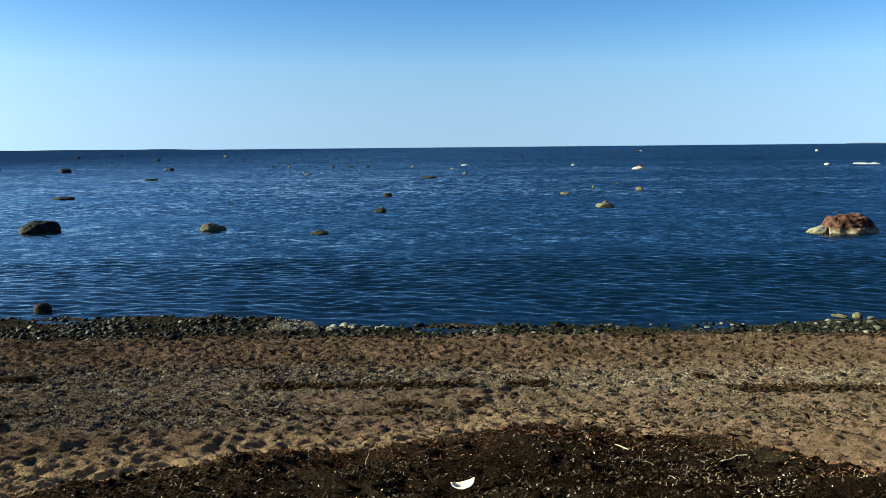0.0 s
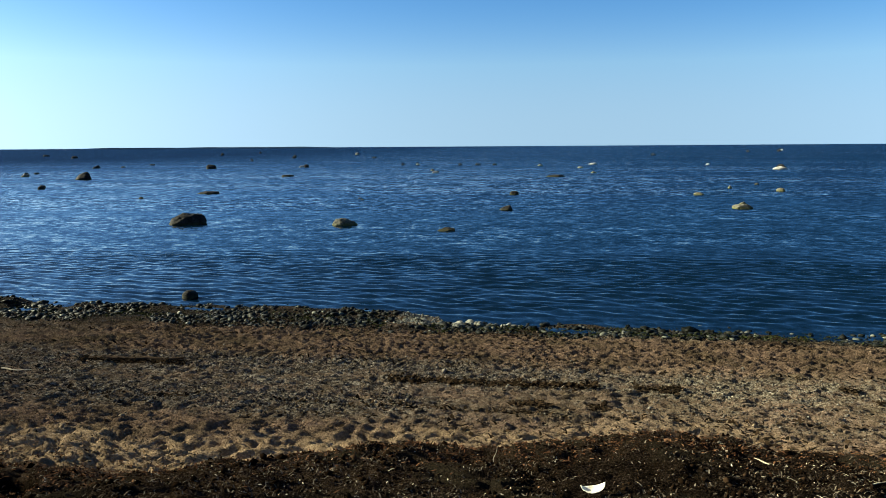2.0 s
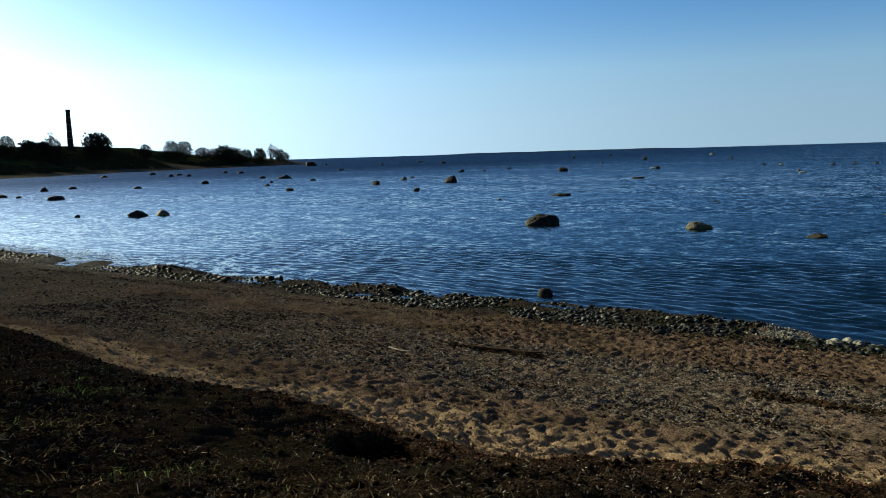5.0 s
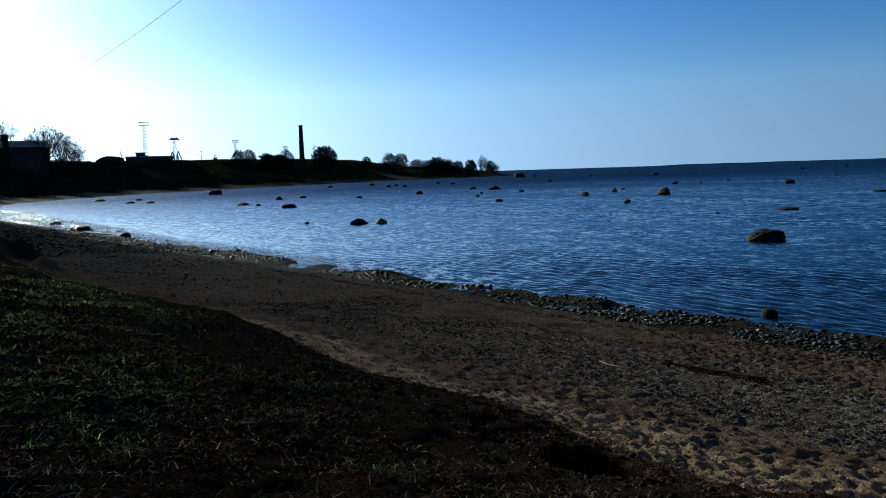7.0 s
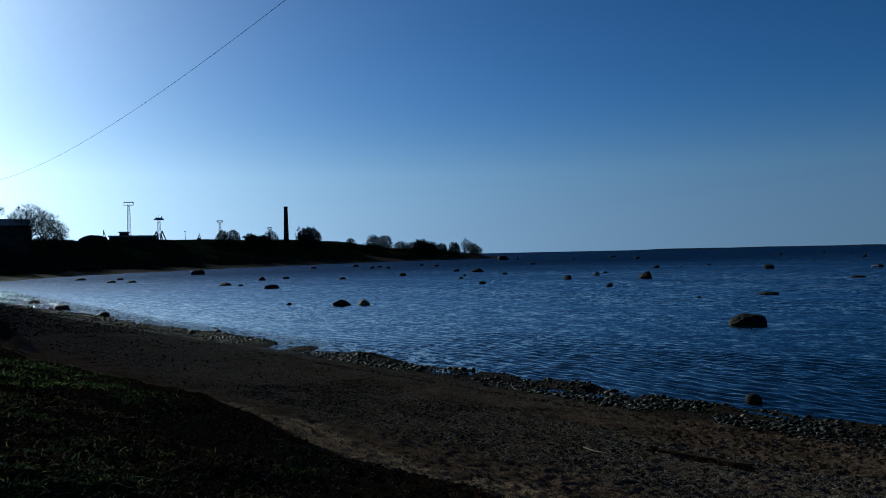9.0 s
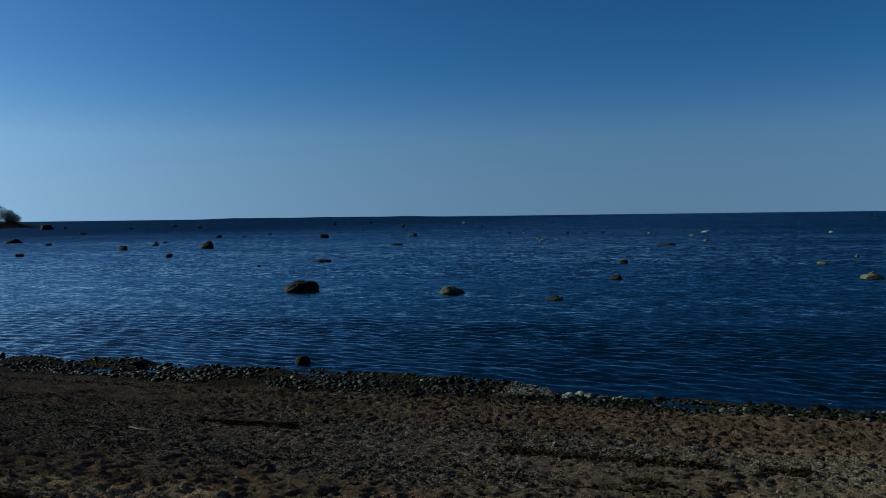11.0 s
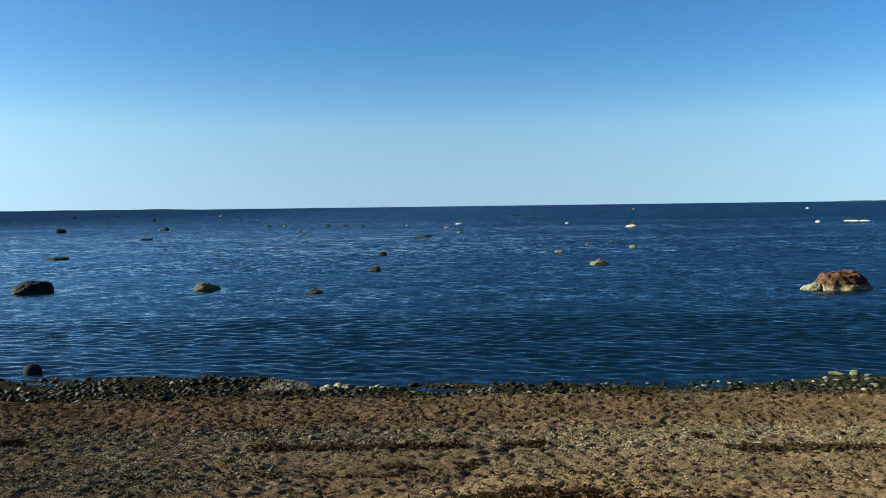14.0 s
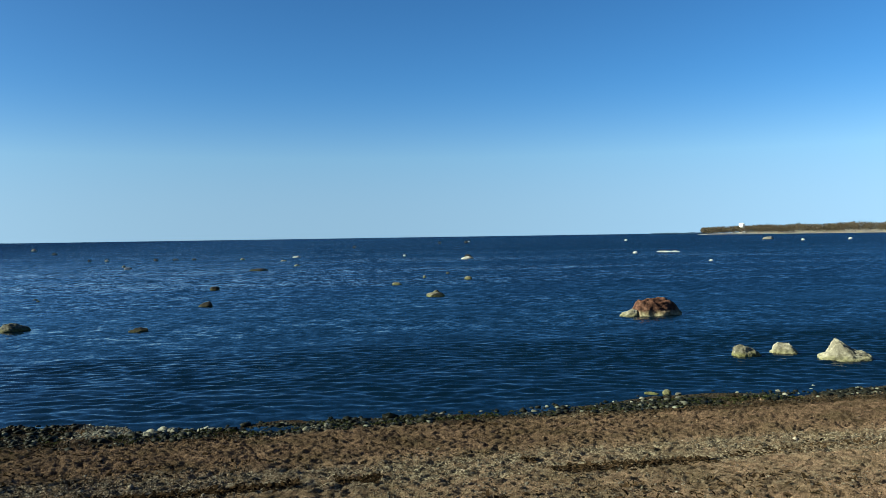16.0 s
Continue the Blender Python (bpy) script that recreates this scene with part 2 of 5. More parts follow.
def rock_material(name, tones, algae, weeds=((0.05, 0.055, 0.015), (0.2, 0.19, 0.07))):
    """Boulder stone with speckle, cracks, lichen and a weed line just over the water."""
    n = Nodes(name, 0.75)
    n.b.inputs["Specular IOR Level"].default_value = 0.06
    pos = n.coords()
    c = n.ramp(n.noise(3.0, 6, 0.7, pos), (0.3, tones[0]), (0.5, tones[1]), (0.72, tones[2]))
    c = n.mix(n.ramp(n.noise(60, 2, 0.6, pos), (0.45, (0, 0, 0)), (0.7, (0.6, 0.6, 0.6))), c, tuple(0.45 * v for v in tones[0]))
    sep = n.add("ShaderNodeSeparateXYZ")
    n.link(pos, sep.inputs[0])
    height = n.math("ADD", sep.outputs[2], n.math("MULTIPLY", n.noise(4.0, 4, 0.7, pos), 0.3))
    band = n.ramp(height, (0.17, (1, 1, 1)), (algae, (0, 0, 0)))
    weed = n.ramp(n.noise(9, 4, 0.7, pos), (0.35, weeds[0]), (0.65, weeds[1]))
    c = n.mix(band, c, weed)
    foot = n.ramp(height, (0.12, (1, 1, 1)), (0.2, (0, 0, 0)))
    n.colour(n.mix(foot, c, (0.02, 0.02, 0.012)))
    n.bump(n.math("ADD", n.noise(7, 8, 0.75, pos), n.math("MULTIPLY", n.cells(2.3, pos).outputs["Distance"], 0.6)), 0.7, 0.05)
    return n.m


def stone_material(name, dark, light, rough, middle=0.27):
    """Loose stones: each one a shade of its own."""
    n = Nodes(name, rough)
    n.b.inputs["Specular IOR Level"].default_value = 0.06 if rough < 0.65 else 0.0
    g = n.add("ShaderNodeNewGeometry")
    o = n.add("ShaderNodeObjectInfo")
    r = n.math("FRACT", n.math("ADD", g.outputs["Random Per Island"], o.outputs["Random"]))
    mid = tuple((a + b) * middle for a, b in zip(dark, light))
    c = n.ramp(r, (0.0, dark), (0.6, mid), (0.88, tuple(1.7 * v for v in mid)), (1.0, light))
    n.colour(n.mix(n.noise(35, 4, 0.7), c, tuple(0.4 * v for v in dark)))
    n.bump(n.noise(45), 0.5, 0.01)
    return n.m


def blade_material(name, *tones, through_light=0.0):
    n = Nodes(name, 0.85)
    n.b.inputs["Specular IOR Level"].default_value = 0.0
    g = n.add("ShaderNodeNewGeometry")
    k = len(tones) - 1
    tone = n.ramp(g.outputs["Random Per Island"], *[(i / k, c) for i, c in enumerate(tones)])
    n.colour(tone)
    if through_light:
        glow = n.add("ShaderNodeBsdfTranslucent")
        n.link(tone, glow.inputs["Color"])
        blend = n.add("ShaderNodeMixShader", Fac=through_light)
        n.link(n.b.outputs[0], blend.inputs[1])
        n.link(glow.outputs[0], blend.inputs[2])
        n.link(blend.outputs[0], n.t.nodes["Material Output"].inputs[0])
    return n.m


M_GROUND, M_WATER = ground_material(), water_material()
ROCK = {
    "dark": rock_material("dark_granite", ((0.006, 0.0058, 0.0055), (0.017, 0.0158, 0.0146), (0.047, 0.043, 0.038)), 0.3, ((0.01, 0.011, 0.005), (0.04, 0.04, 0.018))),
    "grey": rock_material("grey_granite", ((0.03, 0.028, 0.026), (0.08, 0.076, 0.07), (0.3, 0.29, 0.27)), 0.36),
    "algae": rock_material("weedy_granite", ((0.022, 0.021, 0.017), (0.07, 0.067, 0.053), (0.21, 0.2, 0.165)), 0.36, ((0.03, 0.034, 0.012), (0.12, 0.12, 0.05))),
    "pale": rock_material("pale_granite", ((0.045, 0.042, 0.034), (0.13, 0.123, 0.1), (0.31, 0.295, 0.25)), 0.4, ((0.055, 0.054, 0.03), (0.17, 0.165, 0.1))),
    "bleached": rock_material("bleached_granite", ((0.11, 0.11, 0.105), (0.24, 0.24, 0.23), (0.42, 0.42, 0.4)), 0.22, ((0.1, 0.1, 0.08), (0.25, 0.25, 0.21))),
    "red": rock_material("red_granite", ((0.01, 0.006, 0.005), (0.05, 0.024, 0.017), (0.15, 0.088, 0.066)), 0.5, ((0.1, 0.09, 0.05), (0.32, 0.29, 0.2))),
}
M_WETSTONE = stone_material("wet_shore_stone", (0.003, 0.004, 0.0026), (0.2, 0.205, 0.17), 0.6, 0.055)
# shaded copy of the wet stones: their backlit side put into the colour
M_BACKLITSTONE = stone_material("backlit_shore_stone", (0.003, 0.003, 0.0025), (0.035, 0.034, 0.026), 0.6, 0.2)
M_DRYSTONE = stone_material("dry_shore_stone", (0.05, 0.05, 0.043), (0.27, 0.27, 0.235), 0.6, 0.4)
M_PEBBLE = stone_material("grey_gravel", (0.012, 0.011, 0.009), (0.4, 0.355, 0.3), 0.85, 0.3)
# darker copy of the gravel: shade of the backlit beach in its colour
M_BACKLITPEBBLE = stone_material("backlit_dark_gravel", (0.008, 0.007, 0.006), (0.19, 0.172, 0.135), 0.9)
M_CLOD = stone_material("dry_sand_clod", (0.13, 0.098, 0.062), (0.36, 0.282, 0.19), 0.9)
M_DAMPCLOD = stone_material("damp_sand_clod", (0.06, 0.044, 0.03), (0.27, 0.2, 0.138), 0.9, 0.36)
M_SOILCLOD = stone_material("peat_clod", (0.002, 0.0015, 0.001), (0.07, 0.043, 0.025), 0.9, 0.2)
M_SHELL = stone_material("pale_shell_gravel", (0.07, 0.056, 0.038), (0.42, 0.38, 0.3), 0.7)
M_WRACK = blade_material("dry_seaweed", (0.006, 0.005, 0.003), (0.015, 0.01, 0.006), (0.04, 0.027, 0.016))
M_WEED = blade_material("wet_seaweed", (0.003, 0.004, 0.002), (0.009, 0.011, 0.004), (0.026, 0.03, 0.012))
M_GRASS = blade_material("spring_grass", (0.006, 0.013, 0.003), (0.04, 0.075, 0.02), (0.15, 0.21, 0.075), through_light=0.5)
M_STRAW = blade_material("dead_grass", (0.006, 0.0045, 0.003), (0.02, 0.014, 0.009), (0.042, 0.033, 0.025), (0.14, 0.122, 0.098))
M_DEBRIS = blade_material("rusty_plant_debris", (0.008, 0.005, 0.003), (0.03, 0.015, 0.008), (0.07, 0.034, 0.018), (0.13, 0.075, 0.042))
M_OLDSTRAW = blade_material("rotting_grass", (0.002, 0.0015, 0.001), (0.012, 0.009, 0.005), (0.055, 0.04, 0.022), (0.22, 0.17, 0.095), through_light=0.3)
M_BARK = simple("bark", (0.02, 0.016, 0.012), (0.045, 0.036, 0.028), 8)
M_TWIG = blade_material("bare_twigs", (0.008, 0.006, 0.005), (0.018, 0.014, 0.01), (0.034, 0.025, 0.017))
M_EVERGREEN = blade_material("thicket_leaves", (0.01, 0.013, 0.008), (0.022, 0.028, 0.015), (0.042, 0.044, 0.023))
M_WOODS = blade_material("far_bare_woods", (0.02, 0.017, 0.014), (0.042, 0.033, 0.027), (0.058, 0.047, 0.034), (0.034, 0.035, 0.022))
# the blue of distance haze is put into this land's colour
M_HAZY_FARLAND = simple("hazy_far_land", (0.014, 0.024, 0.042), (0.024, 0.038, 0.06), 0.02, 0.95, bump=0.1)
M_BRICK = simple("sooty_brick", (0.025, 0.016, 0.013), (0.06, 0.037, 0.029), 1.5)
M_PLASTER = simple("tarred_boards", (0.03, 0.026, 0.022), (0.07, 0.06, 0.05), 0.8)
M_ROOF = simple("corrugated_roof", (0.1, 0.105, 0.11), (0.18, 0.19, 0.2), 0.6, 0.55, 0.2)
M_STEEL = simple("painted_steel", (0.1, 0.1, 0.1), (0.2, 0.2, 0.2), 2, 0.5, 0.6)
M_TANK = simple("white_tank_paint", (0.7, 0.7, 0.68), (0.82, 0.82, 0.8), 0.4, 0.5)
M_GLASS = simple("dark_window", (0.01, 0.012, 0.014), (0.025, 0.028, 0.03), 0.5, 0.6)
M_CABLE = simple("black_cable", (0.008, 0.008, 0.008), (0.02, 0.02, 0.02), 9, 0.9)
M_POLE = simple("weathered_pole_wood", (0.13, 0.1, 0.075), (0.26, 0.21, 0.16), 6)
M_PAPER = simple("white_plastic", (0.45, 0.42, 0.35), (0.6, 0.57, 0.49), 30, 0.6, dist=0.003)
M_STICK = simple("bleached_driftwood", (0.3, 0.26, 0.19), (0.55, 0.5, 0.4), 25)
M_BROWN = simple("brown_driftwood", (0.05, 0.035, 0.024), (0.12, 0.085, 0.055), 14)
M_SALT = simple("wet_sand_spit", (0.14, 0.13, 0.1), (0.32, 0.3, 0.24), 6, 0.5)


# ---- mesh helpers ----
def mesh_object(name, verts, faces, mat, parent=None, label="", smooth=False):
    me = bpy.data.meshes.new(name)
    me.from_pydata([tuple(v) for v in verts], [], [tuple(int(i) for i in f) for f in faces])
    me.update()
    if mat:
        me.materials.append(mat)
    if smooth:
        me.polygons.foreach_set("use_smooth", [True] * len(me.polygons))
    ob = new(name, me)
    if parent:
        ob.parent = parent
    if label:
        ob["label"] = label
    return ob


def part(name, bm, mat, parent=None, label="", smooth=False):
    me = bpy.data.meshes.new(name)
    bm.to_mesh(me)
    bm.free()
    me.materials.append(mat)
    if smooth:
        me.polygons.foreach_set("use_smooth", [True] * len(me.polygons))
    ob = new(name, me)
    if parent:
        ob.parent = parent
    if label:
        ob["label"] = label
    return ob


def empty(name, x, y, z, rz=0.0):
    ob = new(name)
    ob.matrix_basis = pose(x, y, z, 0, 0, rz)
    return ob


def box(bm, x0, x1, y0, y1, z0, z1):
    g = bmesh.ops.create_cube(bm, size=1.0)["verts"]
    for v in g:
        v.co = Vector((x0 + (v.co.x + 0.5) * (x1 - x0), y0 + (v.co.y + 0.5) * (y1 - y0), z0 + (v.co.z + 0.5) * (z1 - z0)))
    return g


def rod(bm, a, b, ra, rb=None, sides=6):
    """A tapered round bar from a to b."""
    a, b = Vector(a), Vector(b)
    rb = ra if rb is None else rb
    g = bmesh.ops.create_cone(bm, cap_ends=True, segments=sides, radius1=ra, radius2=rb, depth=(b - a).length)["verts"]
    m = Matrix.Translation((a + b) / 2) @ (b - a).to_track_quat("Z", "Y").to_matrix().to_4x4()
    bmesh.ops.transform(bm, matrix=m, verts=g)


def field(x, y, size, seed):
    """Smooth value noise in -1 to 1 over arrays of places."""
    x, y = np.asarray(x, float) / size, np.asarray(y, float) / size
    ix, iy = np.floor(x).astype(np.int64), np.floor(y).astype(np.int64)
    fx, fy = x - ix, y - iy
    fx, fy = fx * fx * (3 - 2 * fx), fy * fy * (3 - 2 * fy)

    def corner(i, j):
        h = (i * 374761393 + j * 668265263 + seed * 974634777) & 0x7FFFFFFF
        h = ((h ^ (h >> 13)) * 1274126177) & 0x7FFFFFFF
        return ((h ^ (h >> 16)) & 0xFFFF) / 32767.5 - 1

    a = corner(ix, iy) * (1 - fx) + corner(ix + 1, iy) * fx
    b = corner(ix, iy + 1) * (1 - fx) + corner(ix + 1, iy + 1) * fx
    return a * (1 - fy) + b * fy


def step(v, a, b):
    u = np.clip((np.asarray(v, float) - a) / (np.asarray(b, float) - a), 0, 1)
    return u * u * (3 - 2 * u)


def graded(lo, hi, fine, far_lo, far_hi, grow):
    """Grid lines: even between lo and hi, then wider and wider out to the far ends."""
    mid = list(np.arange(lo, hi + fine / 2, fine))
    out, s, v = [], fine, mid[-1]
    while v < far_hi:
        s *= grow
        v += s
        out.append(v)
    back, s, v = [], fine, mid[0]
    while v > far_lo:
        s *= grow
        v -= s
        back.append(v)
    return np.array(back[::-1] + mid + out)


def sheet(name, xs, ys, z, mat):
    """A height field over grid lines xs, ys as one smooth mesh."""
    nx, ny = len(xs), len(ys)
    gx, gy = np.meshgrid(xs, ys)
    co = np.stack([gx, gy, z], -1).reshape(-1, 3).astype(np.float32)
    i = np.arange(nx * ny).reshape(ny, nx)
    q = np.stack([i[:-1, :-1], i[:-1, 1:], i[1:, 1:], i[1:, :-1]], -1).reshape(-1, 4)
    me = bpy.data.meshes.new(name)
    me.vertices.add(len(co))
    me.vertices.foreach_set("co", co.ravel())
    me.loops.add(q.size)
    me.loops.foreach_set("vertex_index", q.ravel().astype(np.int32))
    me.polygons.add(len(q))
    me.polygons.foreach_set("loop_start", np.arange(0, q.size, 4, dtype=np.int32))
    me.update(calc_edges=True)
    me.validate()
    me.polygons.foreach_set("use_smooth", [True] * len(me.polygons))
    me.materials.append(mat)
    return new(name, me)


# ---- the ground: beach, turf bank, sea bed and the left shore, one sheet ----
PROFILE_Y = [-400, -40, -10, 0, 2, 5, 8, 12, 20.3, 30, 60, 5000]
PROFILE_Z = [9, 6, 3.9, 2.9, 2.5, 1.75, 1.1, 0.62, 0, -1.0, -2.5, -4]
TURF_X = [-190, -140, -110, -80, -50, -24, -21, -17.4, -15, -12, -9, -8, -6.7, -6.2, -5.1, -4.2, -3.4, -2.6, -1.8, -1.1, 0.1, 0.7, 1.4, 2.3, 2.8, 3.2, 3.6, 4.2, 6, 12, 40]
TURF_Y = [34, 23, 17, 11.5, 7.2, 6.4, 6.8, 7.5, 7.5, 6.9, 6.5, 6.95, 6.9, 6.7, 6.35, 6.3, 6.5, 7.0, 7.2, 7.7, 8.1, 8.7, 8.7, 8.5, 8.1, 7.3, 6.4, 5.6, 4.8, 4.2, 4]
SHORE = [(4000, -900), (400, -20), (60, 17.5), (17, 19.6), (0, 20.3), (-60, 20.6), (-82, 22.6), (-108, 24.5), (-140, 27), (-182, 32), (-226, 48), (-259, 73), (-297, 121), (-355, 205), (-409, 321), (-428, 424), (-470, 455), (-700, 480), (-4000, 700)]
TOP_AZ = [40, 45, 45.6, 46.3, 48, 50, 53, 53.8, 54.2, 55, 56, 60, 70, 76, 85, 95, 110]
TOP_Z = [1.0, 1.2, 4.0, 5.3, 6.4, 7.0, 8.0, 9.8, 12.6, 14.4, 15.8, 16.6, 14.2, 13.4, 12, 9, 6]


def inland(x, y):
    """Distance from the left bay's shoreline, more than 0 on land."""
    best = np.full(np.shape(x), 1e9)
    side = np.zeros(np.shape(x))
    for (ax, ay), (bx, by) in zip(SHORE, SHORE[1:]):
        dx, dy = bx - ax, by - ay
        u = np.clip(((x - ax) * dx + (y - ay) * dy) / (dx * dx + dy * dy), 0, 1)
        d = np.hypot(x - ax - u * dx, y - ay - u * dy)
        s = np.sign(dx * (y - ay) - dy * (x - ax))
        near = d < best
        best, side = np.where(near, d, best), np.where(near, s, side)
    return best * side


def turf_amount(x, y):
    edge = np.interp(x, TURF_X, TURF_Y) + 0.5 * step(-x, 5, 9) * field(x, y, 2.4, 18) + 0.25 * field(x, y, 0.8, 3) + 0.2 * field(x, y, 0.25, 4) + 0.12 * field(x, y, 0.12, 19)
    return step(edge - y, -0.25, 0.3)


def hollow(x, y):
    """Distance from the middle of the dark hole in the turf, 1 at its rim."""
    u, v = (x + 4.93) * 0.886 + (y - 5.47) * 0.464, (y - 5.47) * 0.886 - (x + 4.93) * 0.464
    return np.hypot(u / 0.42, v / 0.8)


def turf_rise(x, y):
    edge = np.interp(x, TURF_X, TURF_Y) + 0.5 * step(-x, 5, 9) * field(x, y, 2.4, 18) + 0.25 * field(x, y, 0.8, 3)
    return step(edge - y, -0.25, np.interp(x, [-6, -3.5], [0.75, 0.3]))


def far_height(x, y):
    d = inland(x, y) + 3 * field(x, y, 18, 8)
    top = np.interp(np.degrees(np.arctan2(-x, y)), TOP_AZ, TOP_Z)
    ramp = np.interp(d, [-400, -40, 0, 6, 14, 24, 30, 46, 70, 300], [-4, -1.5, 0, 0.9, 2.0, 5.6, 6.2, 13, 17.5, 18.5])
    return np.minimum(ramp, top + 0.5 * field(x, y, 25, 9)) + np.where(d > 0, 0.35 * field(x, y, 7, 10) * np.clip(d / 8, 0, 1), 0)


def rough_sand(x, y):
    """Trodden ridges: coarse in the dry sand by the turf, finer towards the water."""
    dry = 1 - step(y, 9.2, 10.4)
    ridge = 0.5 - np.abs(field(x, y, 0.19, 13)) + 0.4 * field(x, y, 0.33, 15)
    fine = 0.5 - np.abs(field(x, y, 0.13, 14)) + 0.5 * field(x, y, 0.1, 16)
    return ridge * (0.04 + 0.02 * dry) + fine * (0.03 + 0.016 * dry)


def fan(x, y):
    """The bare patch of wet sand that a runnel has spread between the stones, 1 in its middle."""
    q = np.hypot((x + 4.0 - 0.35 * (y - 19.6)) / 0.7, (y - 19.65) / 0.95) + 0.25 * field(x, y, 0.5, 28) + 0.12 * field(x, y, 0.2, 29)
    return step(1.1 - q, 0, 0.35)


def near_height(x, y):
    # east of the bare patch the water comes closer
    closer = np.interp(x, [-60, -5, -3, 30], [0.0, 0.1, 0.8, 0.85]) * step(y, 13, 19)
    z = np.interp(y + closer + 0.2 * field(x, y, 6, 1), PROFILE_Y, PROFILE_Z)
    shore = np.exp(-((y - 19.9) / 1.3) ** 2)
    z = z + shore * (0.05 * field(x, y, 1.7, 21) + 0.05 * field(x, y, 4.2, 22))
    bars = np.interp(x, [-60, -12, -4.6, -3.4, -1.2, 0.2, 1.2, 3, 6, 12], [1, 1, 1, 0.3, 0.2, 0.5, 0.25, 0.0, 0.0, 0.0])
    z = z + 0.12 * np.exp(-((y - np.interp(x, [-5, -3], [20.5, 19.7])) / 0.7) ** 2) * bars * np.clip(0.55 + 1.5 * field(x, y * 1.6, 1.7, 23) + 0.8 * field(x, y, 0.5, 24), -0.4, 1.7)
    z = z - 0.16 * np.exp(-((y - np.interp(x, [-14, -5, -3], [19.6, 19.5, 19.1])) / 0.4) ** 2) * np.interp(x, [-60, -4, -2, 10], [1, 1, 0.4, 0.6]) * np.clip(0.05 + 1.3 * field(x, y, 2.1, 27), 0, 1)
    t = turf_rise(x, y)
    z = z + t * (np.interp(x, [-8, -6.2, -4.2, -3.2], [0.24, 0.15, 0.15, 0.37]) + 0.08 * field(x, y, 0.9, 5) + np.where(x < -2, step(y, -4, -2.5), step(y, 0.5, 3.5)) * (0.06 * (0.5 - np.abs(field(x, y, 0.36, 6))) + 0.06 * (0.5 - np.abs(field(x, y, 0.17, 7)))))
    z = z - 0.2 * np.clip(1.08 - hollow(x, y), 0, 0.2) / 0.2
    z = z + (1 - t) * (0.03 * field(x, y, 1.3, 12) + rough_sand(x, y)) * (y < 19) * step(y, -4, -2.5)
    hump = 0.75 * np.exp(-((x + 43) / 4.5) ** 4 - ((y - 7.9) / 1.0) ** 4) + 0.35 * np.exp(-((x + 34.5) / 1.2) ** 4 - ((y - 7.7) / 0.4) ** 4)
    z = z + hump * (0.85 + 0.7 * field(x, y, 0.9, 25) + 0.4 * field(x, y, 0.4, 26))
    z = z + 0.035 * fan(x, y)
    return z


def stretch_lines(v, s, *stages):
    """Grid lines that start at v with spacing s and widen in stages of (growth, end)."""
    out = []
    for grow, end in stages:
        while abs(v) < abs(end):
            s *= grow
            v += s
            out.append(v)
    return out


XS = np.array([-q for q in stretch_lines(9, 0.05, (1.02, 40), (1.08, 4200))][::-1] + list(np.arange(-9, 12.01, 0.05)) + stretch_lines(12.0, 0.05, (1.03, 24), (1.08, 4200)))
YS = graded(4.8, 18.7, 0.037, -400, 4600, 1.12)
YS = np.concatenate([YS[YS < -3.2], np.arange(-3.0, 4.55, 0.11), YS[YS > 4.6]])
GX, GY = np.meshgrid(XS, YS)
w_far = step(-GX, 110, 180) * 1.0
GZ = near_height(GX, GY)
far_mask = GX < -100
GZ[far_mask] = (GZ * (1 - w_far))[far_mask] + (far_height(GX, GY) * w_far)[far_mask]


def stamp(cx, cy, rx, ry, depth, turn):
    """Press one foot-sized dent with a raised rim into the sand."""
    r = 2.2 * max(rx, ry)
    i0, i1 = np.searchsorted(XS, (cx - r, cx + r))
    j0, j1 = np.searchsorted(YS, (cy - r, cy + r))
    x, y = GX[j0:j1, i0:i1] - cx, GY[j0:j1, i0:i1] - cy
    c, s = math.cos(turn), math.sin(turn)
    q = np.hypot((x * c + y * s) / rx, (y * c - x * s) / ry)
    GZ[j0:j1, i0:i1] += depth * (-np.exp(-q ** 4) + 0.12 * np.exp(-((q - 1.35) / 0.35) ** 2))


for k in range(3400):           # deep dry sand beside the turf
    cx = rnd.uniform(-34, 6.5)
    cy = float(np.interp(cx, TURF_X, TURF_Y)) + 0.25 + abs(rnd.gauss(0, 1.35))
    if (cx > -1.5 and rnd.random() < 0.75) or (cx < -8 and rnd.random() < 0.6):
        continue
    stamp(cx, cy, rnd.uniform(0.08, 0.14), rnd.uniform(0.036, 0.06), rnd.uniform(0.07, 0.12), rnd.gauss(0.1, 0.3))
for k in range(13000):           # shallower trampled sand above the waterline
    stamp(rnd.uniform(-30, 22), rnd.uniform(14.0, 18.0), rnd.uniform(0.045, 0.075), rnd.uniform(0.034, 0.06), rnd.uniform(0.045, 0.075), rnd.gauss(0, 0.4))
for k in range(5000):           # broken gravel and sand in between
    stamp(rnd.uniform(-24, 20), rnd.uniform(9.0, 14.2), rnd.uniform(0.05, 0.1), rnd.uniform(0.034, 0.055), rnd.uniform(0.045, 0.075), rnd.uniform(-0.35, 0.35))
ground = sheet("ground", XS, YS, GZ, M_GROUND)
tagged(ground, "trampled brown sand beach with gravel bands and dark turf bank", "beach", kind="structure")


def zone_turf(x, y):
    mound = step(1.35 - hollow(x, y) + 0.3 * field(x, y, 0.3, 17), 0, 0.4) + np.exp(-((x + 42) / 5) ** 4 - ((y - 7.9) / 1.1) ** 4)
    return np.maximum(np.maximum(turf_amount(x, y), mound), step(-x, 80, 125) * step(inland(x, y), 0.4, 2.5))


